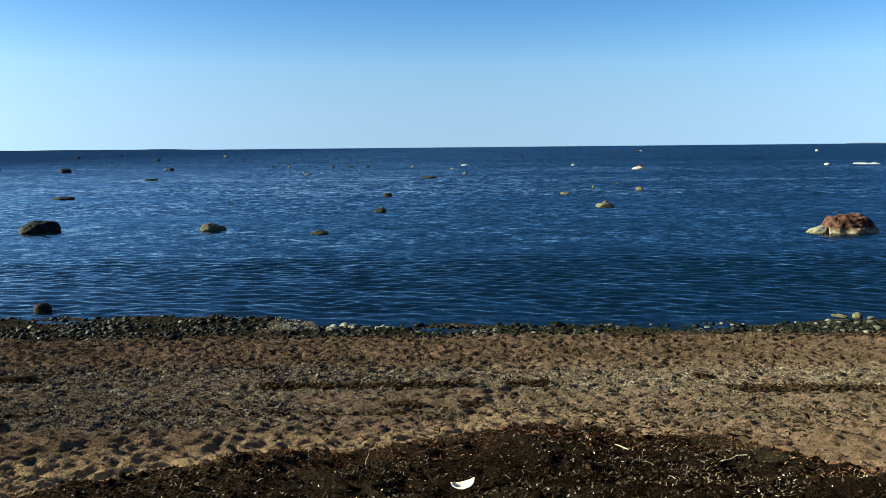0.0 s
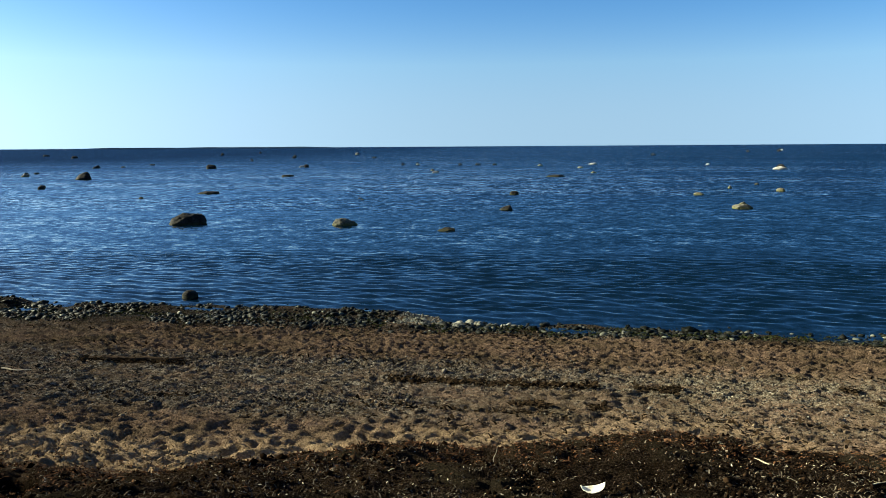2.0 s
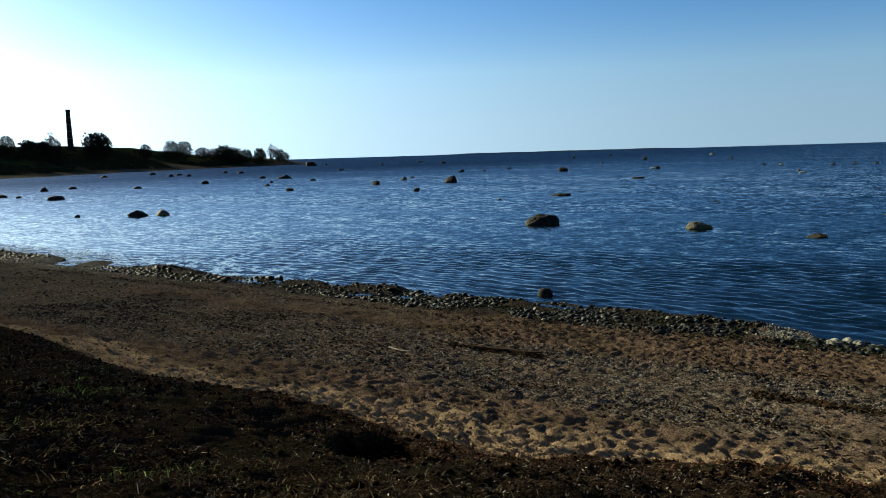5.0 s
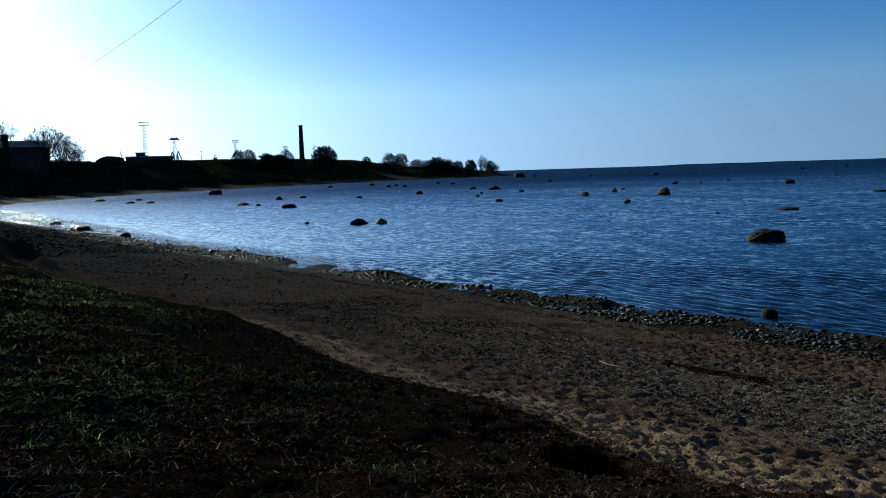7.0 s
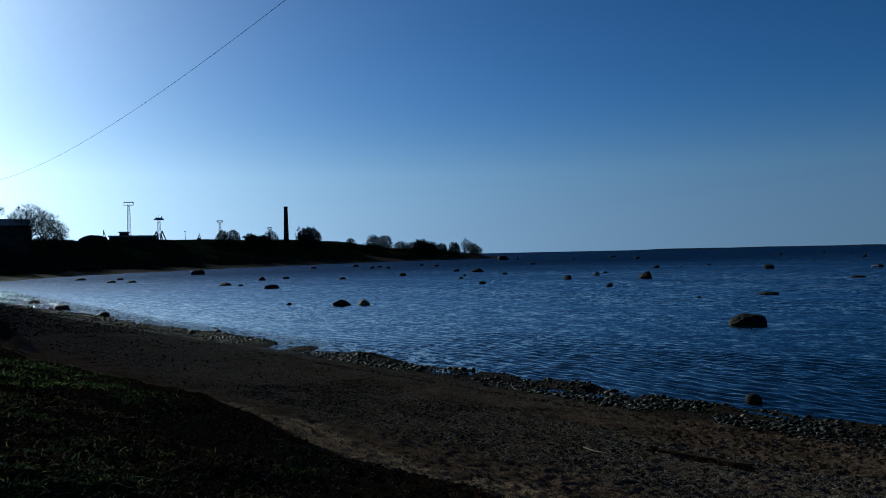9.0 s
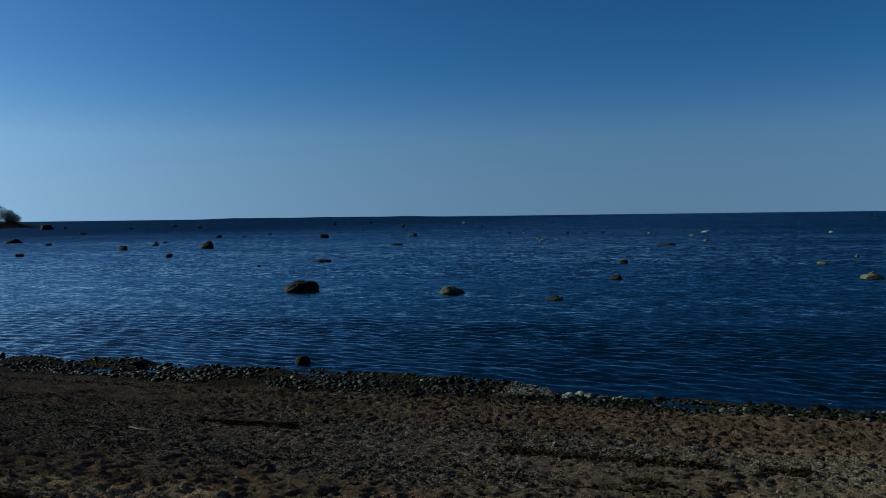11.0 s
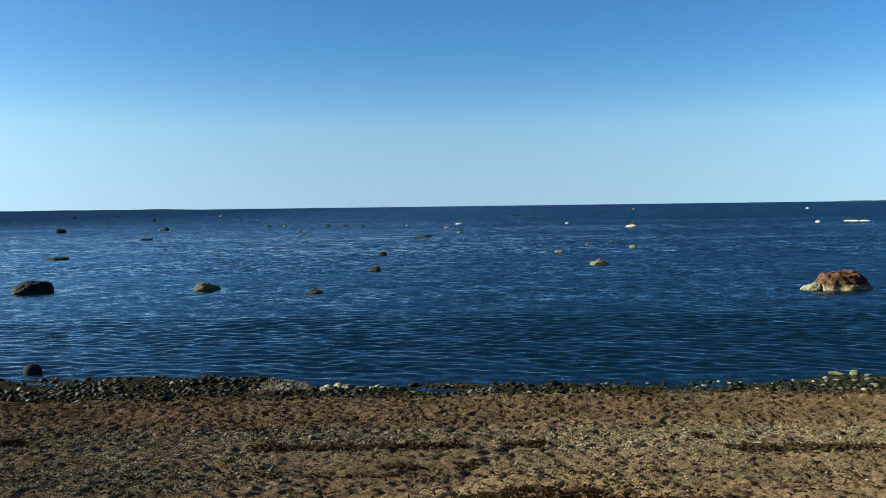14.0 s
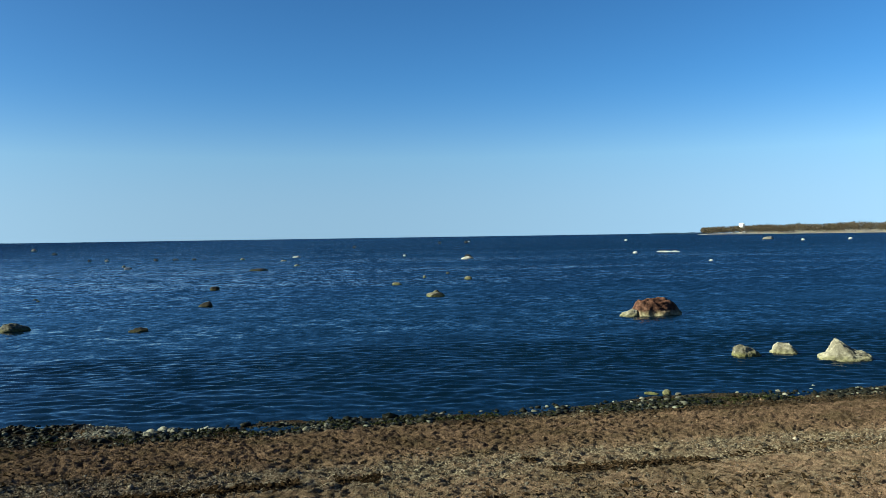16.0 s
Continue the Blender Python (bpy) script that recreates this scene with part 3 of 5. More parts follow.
def shore_shift(x):
    """How far the waterline lies beyond its straight run, towards the bay on the left."""
    return np.interp(x, [-226, -182, -140, -108, -82, -60, 0, 17, 60], [27, 11.5, 6.5, 4, 2.1, 0.2, 0, -0.7, -2.8])


def zone_gravel(x, y):
    y = y - shore_shift(x)
    g = step(y, 9.4, 10.6) * (1 - step(y, 14.2 + 0.5 * field(x, y, 2, 31), 15.0))
    left = step(-x, 1.0, 3.0)
    band = step(y, 12.2, 12.7) * (1 - step(y, 14.0, 14.6))
    return np.clip(np.maximum(g * (0.35 + 0.65 * left), band) + 1.0 * step(-x, 9, 16) * step(y, 8.5, 9.6) * (1 - step(y, 17.2, 19)) + step(-x, 24, 40) * step(y, 9.0, 10) + step(y, 17.9, 18.6), 0, 1)


cols = np.zeros((len(YS), len(XS), 4), np.float32)
cols[..., 0] = zone_turf(GX, GY)
cols[..., 1] = zone_gravel(GX, GY) * (1 - cols[..., 0])
spit = fan(GX, GY)
cols[..., 2] = (np.interp(GX, [-6, 4], [0.15, 0.4]) * step(GY - shore_shift(GX) + 0.5 * field(GX, GY, 1.5, 33), 14.4, 15.4) + np.interp(GX, [-5, -2], [0.88, 0.85]) * step(GY - shore_shift(GX) + 0.5 * field(GX, GY, 1.5, 33), np.interp(GX, [-5, -3], [17.5, 17.9]), np.interp(GX, [-5, -3], [18.2, 18.5]))) * (1 - cols[..., 0]) * (1 - 0.95 * spit)
cols[..., 1] *= 1 - spit
bare = step(1.12 - hollow(GX, GY) + 0.15 * field(GX, GY, 0.25, 38), 0, 0.15)
cols[..., 1] = np.maximum(cols[..., 1], bare)
cols[..., 3] = step(GX + 2 * field(GX, GY, 3, 34), -1.5, 2.5)
gap = (GY - np.interp(GX, TURF_X, TURF_Y)) * np.interp(GX, [-20, -10, -4], [1.9, 1.7, 1.0]) + 0.35 * field(GX, GY, 1.1, 35)
dry_minus_backlit = step(gap, -0.1, 0.2) * (1 - step(gap + 0.5 * field(GX, GY, 0.6, 37), 1.9, 2.9)) * np.interp(GX, [-27, -18, -9, -4, -2.5, 1.0, 5, 8], [0.2, 1.0, 0.95, 0.95, 1, 0.35, 0.35, 0.12])
cols[..., 1] *= 1 - dry_minus_backlit * (1 - bare)
cols[..., 1] *= 1 - 0.75 * np.exp(-((GY - 15.9 - 0.03 * GX) / 0.8) ** 2) * step(GX, -30, -20)
dry_minus_backlit *= 1 - cols[..., 0]
# towards the sun the value goes negative: paints the beach's backlit shade
dry_minus_backlit -= (1 - dry_minus_backlit) * np.interp(GX, [-60, -30, -16, -10, -5], [0.97, 0.97, 0.85, 0.2, 0.0]) * np.clip(np.interp(GX, [-50, -30], [1.0, 0.75]) + 0.4 * field(GX, GY, 2.2, 36), 0, 1) * (1 - step(GX, -30, -15) * 0.6 * np.exp(-((GY - 15.9 - 0.03 * GX) / 0.8) ** 2))
dry_minus_backlit = np.maximum(dry_minus_backlit, 0.08 * spit)
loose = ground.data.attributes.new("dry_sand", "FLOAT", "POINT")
loose.data.foreach_set("value", dry_minus_backlit.ravel().astype(np.float32))
att = ground.data.attributes.new("zones", "FLOAT_COLOR", "POINT")
att.data.foreach_set("color", cols.ravel())


def ground_z(x, y):
    """Height of the finished sheet at places x, y."""
    i = np.clip(np.searchsorted(XS, x) - 1, 0, len(XS) - 2)
    j = np.clip(np.searchsorted(YS, y) - 1, 0, len(YS) - 2)
    u = (x - XS[i]) / (XS[i + 1] - XS[i])
    v = (y - YS[j]) / (YS[j + 1] - YS[j])
    return (GZ[j, i] * (1 - u) + GZ[j, i + 1] * u) * (1 - v) + (GZ[j + 1, i] * (1 - u) + GZ[j + 1, i + 1] * u) * v


def gz(x, y):
    return float(ground_z(np.array([x]), np.array([y]))[0])


# ---- the sea ----
WX = graded(-30, 26, 0.15, -4300, 4300, 1.08)
WY = graded(18.4, 31, 0.07, 17.6, 4600, 1.045)
SX, SY = np.meshgrid(WX, WY)
cell_x = np.gradient(WX)[None, :] + 0 * SX
cell_y = np.gradient(WY)[:, None] + 0 * SX
WZ = np.zeros_like(SX)
warp = 1.8 * field(SX, SY, 5, 41) + 0.9 * field(SX, SY, 1.6, 42)
for k in range(26):
    length = 0.2 * 1.065 ** k
    turn = rng.normal(0.4, 0.36) if k % 4 else rng.normal(0.9, 0.4)
    kx, ky = math.sin(turn) * 2 * math.pi / length, math.cos(turn) * 2 * math.pi / length
    amp = 0.0105 * length ** 0.9 * (1 + 1.3 * math.exp(-((length - 0.55) / 0.15) ** 2))
    ok = np.clip(2.2 - 6.5 * (np.abs(kx) * cell_x + np.abs(ky) * cell_y) / (2 * math.pi), 0, 1)
    gust = 0.6 + 0.8 * field(SX + 31 * k, SY, 0.8 + length * 1.6, 50 + k)
    WZ += ok * amp * gust * np.sin(kx * SX + ky * SY + warp + rng.uniform(0, 6.28))
calm = step(SY, 19.6, 22)
WZ *= 0.15 + 0.85 * calm
sea = sheet("water", WX, WY, WZ, M_WATER)
tagged(sea, "rippled dark blue sea water reaching the horizon", "sea", kind="structure")


# ---- boulders in the water ----
SHAPES = {}


def boulder_mesh(kind, tone, fine):
    """A rough unit boulder, 1 wide and 1 high over the water, with its foot below."""
    key = (kind, tone, fine, rnd.randrange(3))
    if key in SHAPES:
        return SHAPES[key]
    off = Vector((rnd.uniform(-50, 50), rnd.uniform(-50, 50), rnd.uniform(-50, 50)))
    bm = bmesh.new()
    bmesh.ops.create_icosphere(bm, subdivisions=5 if fine else 3, radius=1.0)
    flat = {"flat": 0.75, "slab": 0.8, "dome": 0.85, "peak": 1.2, "round": 0.6}[kind]
    for v in bm.verts:
        p = v.co.copy()
        n1 = noise.noise(p * 1.1 + off)
        n2 = noise.noise(p * 2.7 + off)
        n3 = noise.noise(p * 7.0 + off) + 0.5 * noise.noise(p * 16.0 + off)
        k = 0.4 if kind == "round" else 1.0
        r = 1 + k * (0.4 * n1 + 0.13 * n2 + 0.045 * n3)
        q = p * r
        q.z = math.copysign(abs(q.z) ** flat, q.z)
        if kind == "peak":
            k = max(0.35, 1 - 0.42 * max(0.0, q.z))
            q.x, q.y = q.x * k, q.y * k
        if kind == "slab":
            q.z = min(q.z, (0.8 if kind == "slab" else 0.95) + 0.12 * q.x + 0.2 * n2 + 0.1 * n3)
        v.co = q
    for k in range(0 if kind == "round" else 6):        # broken faces
        way_out = Vector((rnd.gauss(0, 1), rnd.gauss(0, 1), abs(rnd.gauss(0, 0.8)))).normalized()
        reach = rnd.uniform(0.7, 0.92)
        for v in bm.verts:
            over = v.co.dot(way_out) - reach
            if over > 0:
                v.co -= way_out * over * 0.86
    top = max(v.co.z for v in bm.verts)
    wide = max(v.co.x for v in bm.verts if v.co.z > 0) - min(v.co.x for v in bm.verts if v.co.z > 0)
    for v in bm.verts:
        v.co = Vector((v.co.x / wide, v.co.y / wide * 0.8, v.co.z / top if v.co.z > 0 else v.co.z * 0.45))
    me = bpy.data.meshes.new("boulder")
    bm.to_mesh(me)
    bm.free()
    me.polygons.foreach_set("use_smooth", [True] * len(me.polygons))
    me.materials.append(ROCK[tone])
    SHAPES[key] = me
    return me


LABELS = {
    "dark": "dark wet granite boulder standing in the sea", "grey": "grey granite boulder rising from the sea",
    "algae": "olive weed-covered boulder low in the water", "pale": "pale sunlit boulder rising from the water",
    "bleached": "whitish sunlit rock rising from the sea",
    "red": "large reddish granite boulder with pale weedy foot",
}


def shaped_boulder(az, dist, w, h, depth, tone, outline, label, seed, crack=0.05, turn=0.0):
    """A single boulder whose back line rises as the outline says: shares of its width and height."""
    off = Vector((seed * 5.7, seed * 2.9, seed))
    bm = bmesh.new()
    bmesh.ops.create_icosphere(bm, subdivisions=5, radius=1.0)
    along, rise_ = [p[0] for p in outline], [p[1] for p in outline]
    for v in bm.verts:
        p = v.co.copy()
        q = p * (1 + 0.1 * noise.noise(p * 2.1 + off) + 0.05 * noise.noise(p * 5.0 + off))
        x = max(-1.0, min(1.0, p.x))
        ring = math.sqrt(max(1e-4, 1 - x * x))
        up = p.z / ring
        up = math.copysign(abs(up) ** 0.75, up)
        side = p.y / ring * (0.35 + 0.65 * ring)
        tall = float(np.interp(x * 0.5, along, rise_))
        near, wide_gap = noise.voronoi(p * 2.6 + off)[0][:2]
        groove = crack * max(0.0, 1 - (wide_gap - near) / 0.16)
        lump = 0.13 * noise.noise(p * 2.6 + off) + 0.05 * noise.noise(p * 7.0 + off) + 0.02 * noise.noise(p * 17.0 + off)
        z = up * tall * h * (1 + lump - groove) if up > 0 else up * 0.4
        y = side * depth / 2 * (1 + 1.2 * lump - 0.6 * groove)
        v.co = Vector((q.x * w / 2, y, z))
    ob = part("boulder", bm, ROCK[tone], smooth=True)
    ob.matrix_basis = pose(-math.sin(radians(az)) * dist, math.cos(radians(az)) * dist, 0, 0, 0, az + turn)
    return tagged(ob, label, "boulder", "boulders in the bay")


FORMS = {"flat": "low flat ", "slab": "broad slab-like ", "dome": "", "peak": "peaked ", "round": "small round "}


def boulder(x, y, w, h, kind, tone, turn):
    h *= 0.8 if math.hypot(x, y) > 90 else 1.0
    tone = "bleached" if tone == "pale" and math.hypot(x, y) > 100 else tone
    ob = new("boulder", boulder_mesh(kind, tone, w / math.hypot(x, y) > 0.022))
    ob.matrix_basis = pose(x, y, max(0.0, gz(x, y)), 0, 0, turn) @ Matrix.Diagonal((w, w, h, 1))
    return tagged(ob, FORMS[kind] + LABELS[tone], "boulder", "boulders in the bay")


shaped_boulder(27.6, 49.5, 2.1, 0.66, 1.5, "dark", ((-0.5, 0.2), (-0.42, 0.5), (-0.3, 0.75), (0, 1.0), (0.3, 0.95), (0.45, 0.8), (0.5, 0.3)), "dark wet flat-topped granite boulder standing in the sea", 3, turn=15)
shaped_boulder(16.6, 46.1, 1.45, 0.42, 1.1, "algae", ((-0.5, 0.2), (-0.35, 0.9), (-0.08, 1.0), (0.2, 0.7), (0.42, 0.4), (0.5, 0.1)), "olive weed-covered rounded boulder low in the water", 5, turn=25)
shaped_boulder(-27.7, 45.3, 2.75, 0.98, 1.7, "red", ((-0.5, 0.5), (-0.42, 0.9), (-0.2, 0.95), (0.0, 0.9), (0.12, 1.0), (0.2, 0.97), (0.3, 0.7), (0.42, 0.5), (0.5, 0.2)), "large cracked reddish granite boulder with pale weedy foot", 8, 0.12, 38)
shaped_boulder(-25.75, 44.4, 0.95, 0.4, 0.8, "pale", ((-0.5, 0.2), (-0.35, 0.5), (-0.1, 0.7), (0.2, 1.0), (0.5, 0.9)), "low pale weedy rock leaning on a large boulder", 9)
shaped_boulder(-33.7, 30.9, 1.05, 0.44, 0.8, "algae", ((-0.5, 0.3), (-0.4, 0.95), (-0.3, 1.0), (0.1, 0.7), (0.35, 0.4), (0.5, 0.1)), "dark wedge-shaped boulder with pale top in shallow water", 11, turn=40)
shaped_boulder(-36.05, 32, 0.95, 0.4, 0.75, "pale", ((-0.5, 0.2), (-0.4, 0.6), (-0.25, 1.0), (0.2, 0.85), (0.38, 0.5), (0.5, 0.15)), "pale yellowish wedge-shaped boulder in shallow water", 13)
shaped_boulder(-39.7, 31.1, 1.7, 0.72, 1.1, "pale", ((-0.5, 0.15), (-0.42, 0.35), (-0.3, 0.44), (-0.25, 0.85), (-0.17, 1.0), (-0.05, 0.85), (0.12, 0.55), (0.35, 0.42), (0.46, 0.3), (0.5, 0.1)), "pale peaked boulder with long weedy foot in shallow water", 15, turn=20)
boulder(-6.6, 41.6, 0.97, 0.21, "flat", "dark", 9)
boulder(-4.5, 55.6, 0.89, 0.36, "peak", "dark", 5)
boulder(-5.2, 73.6, 0.86, 0.32, "flat", "dark", 4)
boulder(-35.9, 73.2, 2.18, 0.27, "flat", "dark", 26)
boulder(-76.8, 159.1, 2.08, 1.16, "dome", "dark", 26)
boulder(-43.6, 116.9, 1.95, 0.34, "flat", "dark", 20)
boulder(-59.5, 168.7, 1.59, 0.49, "flat", "pale", 19)
boulder(-58.5, 168.4, 0.98, 0.86, "dome", "dark", 19)
boulder(-23, 132.4, 0.96, 0.38, "flat", "pale", 10)
boulder(-2.1, 115.5, 2.52, 0.42, "flat", "dark", 1)
boulder(3.7, 130.6, 0.95, 0.38, "dome", "grey", -2)
boulder(5.3, 188.4, 1.78, 0.55, "flat", "pale", -2)
boulder(1.9, 161, 1.17, 0.35, "flat", "grey", -1)
boulder(-6.8, 177.4, 1.03, 0.52, "dome", "grey", 2)
boulder(12.1, 58.2, 1.44, 0.34, "flat", "algae", -12)
boulder(12.7, 61.1, 0.62, 0.31, "dome", "algae", -12)
boulder(11.5, 73.6, 0.91, 0.27, "flat", "algae", -9)
boulder(20.2, 79.9, 0.81, 0.35, "flat", "algae", -14)
boulder(16.4, 85, 0.37, 0.31, "dome", "grey", -11)
boulder(37.5, 149.1, 2.6, 0.65, "flat", "pale", -14)
boulder(39.3, 156.5, 1.93, 1.02, "peak", "dark", -14)
boulder(29.7, 178.9, 0.78, 0.52, "dome", "pale", -9)
boulder(123.4, 495.3, 2.52, 1.44, "dome", "dark", -14)
boulder(80.4, 163.8, 1.07, 0.6, "dome", "pale", -26)
boulder(90.8, 170.1, 3.0, 0.42, "flat", "pale", -28)
boulder(93.3, 169, 2.3, 0.42, "flat", "pale", -29)
boulder(-11.6, 22, 0.48, 0.25, "round", "dark", 28)
boulder(-17.9, 186.5, 0.95, 0.41, "dome", "dark", 5)
boulder(-22.1, 188, 1.23, 0.41, "dome", "dark", 7)
boulder(-25.9, 184.3, 0.8, 0.54, "dome", "dark", 8)
boulder(-37, 188.3, 0.96, 0.55, "dome", "grey", 11)
boulder(-41, 189.7, 0.69, 0.55, "dome", "dark", 12)
boulder(-23.1, 135.1, 0.69, 0.29, "dome", "dark", 10)
boulder(-221.4, 475.6, 1.73, 1.04, "dome", "dark", 25)
boulder(-130.5, 359.5, 1.83, 0.78, "dome", "dark", 20)
boulder(-113.4, 266.9, 0.97, 0.39, "dome", "dark", 23)
boulder(-118.6, 428.2, 2.8, 1.56, "dome", "grey", 15)
boulder(-76.7, 301.4, 1.75, 0.66, "dome", "dark", 14)
boulder(20.9, 93.2, 0.54, 0.27, "dome", "dark", -13)
boulder(36.1, 356.6, 1.81, 0.78, "dome", "dark", -6)
boulder(-70.9, 105.3, 2.06, 1.43, "peak", "dark", 34)
boulder(-84.8, 103, 1.28, 0.64, "dome", "dark", 39)
boulder(-61.9, 83.7, 0.65, 0.36, "dome", "dark", 36)
boulder(-111.5, 170.9, 1.44, 0.72, "peak", "dark", 33)
boulder(-38.7, 65.6, 0.38, 0.16, "flat", "dark", 30)
boulder(-104.1, 169.8, 1.13, 0.43, "dome", "dark", 31)
boulder(-108.9, 191.4, 1.26, 0.47, "dome", "dark", 30)
boulder(-93.4, 122.1, 0.85, 0.64, "dome", "grey", 37)
boulder(-95.5, 127.9, 0.89, 0.33, "flat", "dark", 37)
boulder(-299, 410.1, 3.54, 1.06, "dome", "dark", 36)
boulder(-223.3, 325.6, 2.5, 1.11, "dome", "dark", 34)
boulder(-110.2, 302.9, 1.64, 0.94, "dome", "dark", 20)
boulder(-191.9, 412, 1.65, 1.32, "dome", "dark", 25)
boulder(-220, 535.6, 2.1, 1.26, "dome", "dark", 22)
boulder(-104.9, 247.7, 0.78, 0.59, "dome", "dark", 23)
boulder(-264.8, 328.1, 1.45, 0.87, "dome", "dark", 39)
boulder(-192.9, 215.2, 2.14, 0.58, "dome", "dark", 42)
boulder(-328.3, 352.5, 1.61, 1.29, "dome", "dark", 43)
boulder(-17.8, 65.3, 0.25, 0.1, "flat", "dark", 15)
boulder(-213, 94.8, 3.87, 1.78, "slab", "dark", 66)
boulder(-122.2, 59.1, 1.99, 0.66, "dome", "dark", 64)
boulder(-116.7, 59.1, 0.73, 0.37, "dome", "dark", 63)
boulder(-102.7, 57, 2.08, 0.75, "dome", "dark", 61)
boulder(-140.1, 75.6, 1.46, 1.01, "peak", "dark", 62)
boulder(-144.2, 83.5, 1.42, 0.59, "dome", "dark", 60)
boulder(-126.6, 85.4, 1.65, 0.55, "flat", "dark", 56)
boulder(-60.5, 40.6, 1.75, 0.55, "dome", "dark", 56)
boulder(-59.3, 42.2, 1.05, 0.52, "dome", "grey", 54)
boulder(-66, 38.2, 0.54, 0.22, "flat", "dark", 60)
boulder(-196.6, 58.3, 2.56, 0.81, "dome", "dark", 73)
boulder(-166.5, 55.4, 1.76, 0.59, "flat", "dark", 72)
boulder(-187.5, 64.5, 1.46, 0.53, "dome", "dark", 71)
boulder(-160.6, 57.4, 1.72, 0.57, "flat", "dark", 70)
boulder(-249.4, 156.2, 2.32, 1.05, "dome", "dark", 58)
boulder(-255.3, 179.7, 2.25, 1.13, "dome", "dark", 55)
boulder(-213.3, 156.8, 1.53, 0.96, "dome", "dark", 54)
boulder(-227.8, 170.9, 1.86, 0.82, "dome", "dark", 53)
boulder(-204.5, 156.9, 1.31, 0.93, "dome", "dark", 52)
boulder(-130, 103.5, 1.45, 0.84, "dome", "dark", 51)
boulder(-134.3, 129.7, 3.52, 1.22, "peak", "dark", 46)
boulder(-145.2, 133, 1.57, 0.71, "dome", "dark", 47)
boulder(-102.7, 94.9, 0.91, 0.51, "dome", "dark", 47)
boulder(-114.4, 106.9, 0.68, 0.45, "dome", "dark", 47)
boulder(-82.4, 80.4, 1.09, 0.5, "dome", "dark", 46)
boulder(-113.2, 117.3, 1.18, 0.47, "dome", "dark", 44)
boulder(-81.1, 98.4, 1.28, 0.73, "dome", "dark", 39)
boulder(-88.5, 115.5, 1.24, 0.52, "dome", "grey", 37)
boulder(-59.5, 80.2, 0.71, 0.43, "dome", "dark", 36)
boulder(-106.9, 163.4, 1.64, 0.82, "peak", "dark", 33)
boulder(-316.4, 327.9, 6.27, 3.4, "slab", "dark", 44)
boulder(-212.9, 185.4, 2.05, 0.82, "flat", "dark", 49)
boulder(-232.6, 194.9, 1.54, 0.88, "dome", "dark", 50)
boulder(-185.2, 206.1, 1.6, 0.8, "dome", "dark", 42)
boulder(-231.8, 338.1, 2.6, 1.16, "dome", "dark", 34)
boulder(67.7, 111.4, 0.63, 0.36, "dome", "pale", -31)
boulder(283.2, 404.7, 5.63, 1.99, "slab", "grey", -35)
boulder(250.4, 331.1, 1.64, 1.1, "dome", "pale", -37)
boulder(285.5, 341.3, 1.72, 1.15, "dome", "pale", -40)
boulder(213.6, 448.1, 1.76, 1.41, "dome", "pale", -25)
boulder(-25.6, 144, 0.59, 0.39, "dome", "grey", 10)
boulder(-18.5, 67.2, 0.31, 0.09, "flat", "dark", 16)
boulder(135.5, 538.5, 1.98, 1.19, "dome", "pale", -14)
boulder(102.6, 481.6, 1.77, 1.06, "dome", "dark", -12)
boulder(-79.8, 21.8, 1.35, 0.5, "slab", "dark", 75)
boulder(-66, 21.0, 1.1, 0.4, "flat", "dark", 72)
boulder(-96, 23.4, 1.2, 0.5, "dome", "dark", 76)
boulder(10.95, 20.2, 0.25, 0.14, "round", "algae", -28)
boulder(10.55, 20.35, 0.42, 0.07, "flat", "algae", -27)


# ---- scattered pieces, built as arrays ----
def pile(name, verts, faces, mat, label, category):
    """Many loose pieces that nobody could count, as one object."""
    me = bpy.data.meshes.new(name)
    verts, faces = np.asarray(verts, np.float32), np.asarray(faces, np.int32)
    k = faces.shape[1]
    me.vertices.add(len(verts))
    me.vertices.foreach_set("co", verts.ravel())
    me.loops.add(faces.size)
    me.loops.foreach_set("vertex_index", faces.ravel())
    me.polygons.add(len(faces))
    me.polygons.foreach_set("loop_start", np.arange(0, faces.size, k, dtype=np.int32))
    me.update(calc_edges=True)
    me.validate()
    me.materials.append(mat)
    return tagged(new(name, me), label, category, kind="stuff")


OCTA_V = np.array([(1, 0, 0), (-1, 0, 0), (0, 1, 0), (0, -1, 0), (0, 0, 1), (0, 0, -1)], float)
OCTA_F = np.array([(0, 2, 4), (2, 1, 4), (1, 3, 4), (3, 0, 4), (2, 0, 5), (1, 2, 5), (3, 1, 5), (0, 3, 5)])
bm = bmesh.new()
bmesh.ops.create_icosphere(bm, subdivisions=1, radius=1.0)
ICO_V = np.array([tuple(v.co) for v in bm.verts])
ICO_F = np.array([[v.index for v in f.verts] for f in bm.faces])
bm.free()


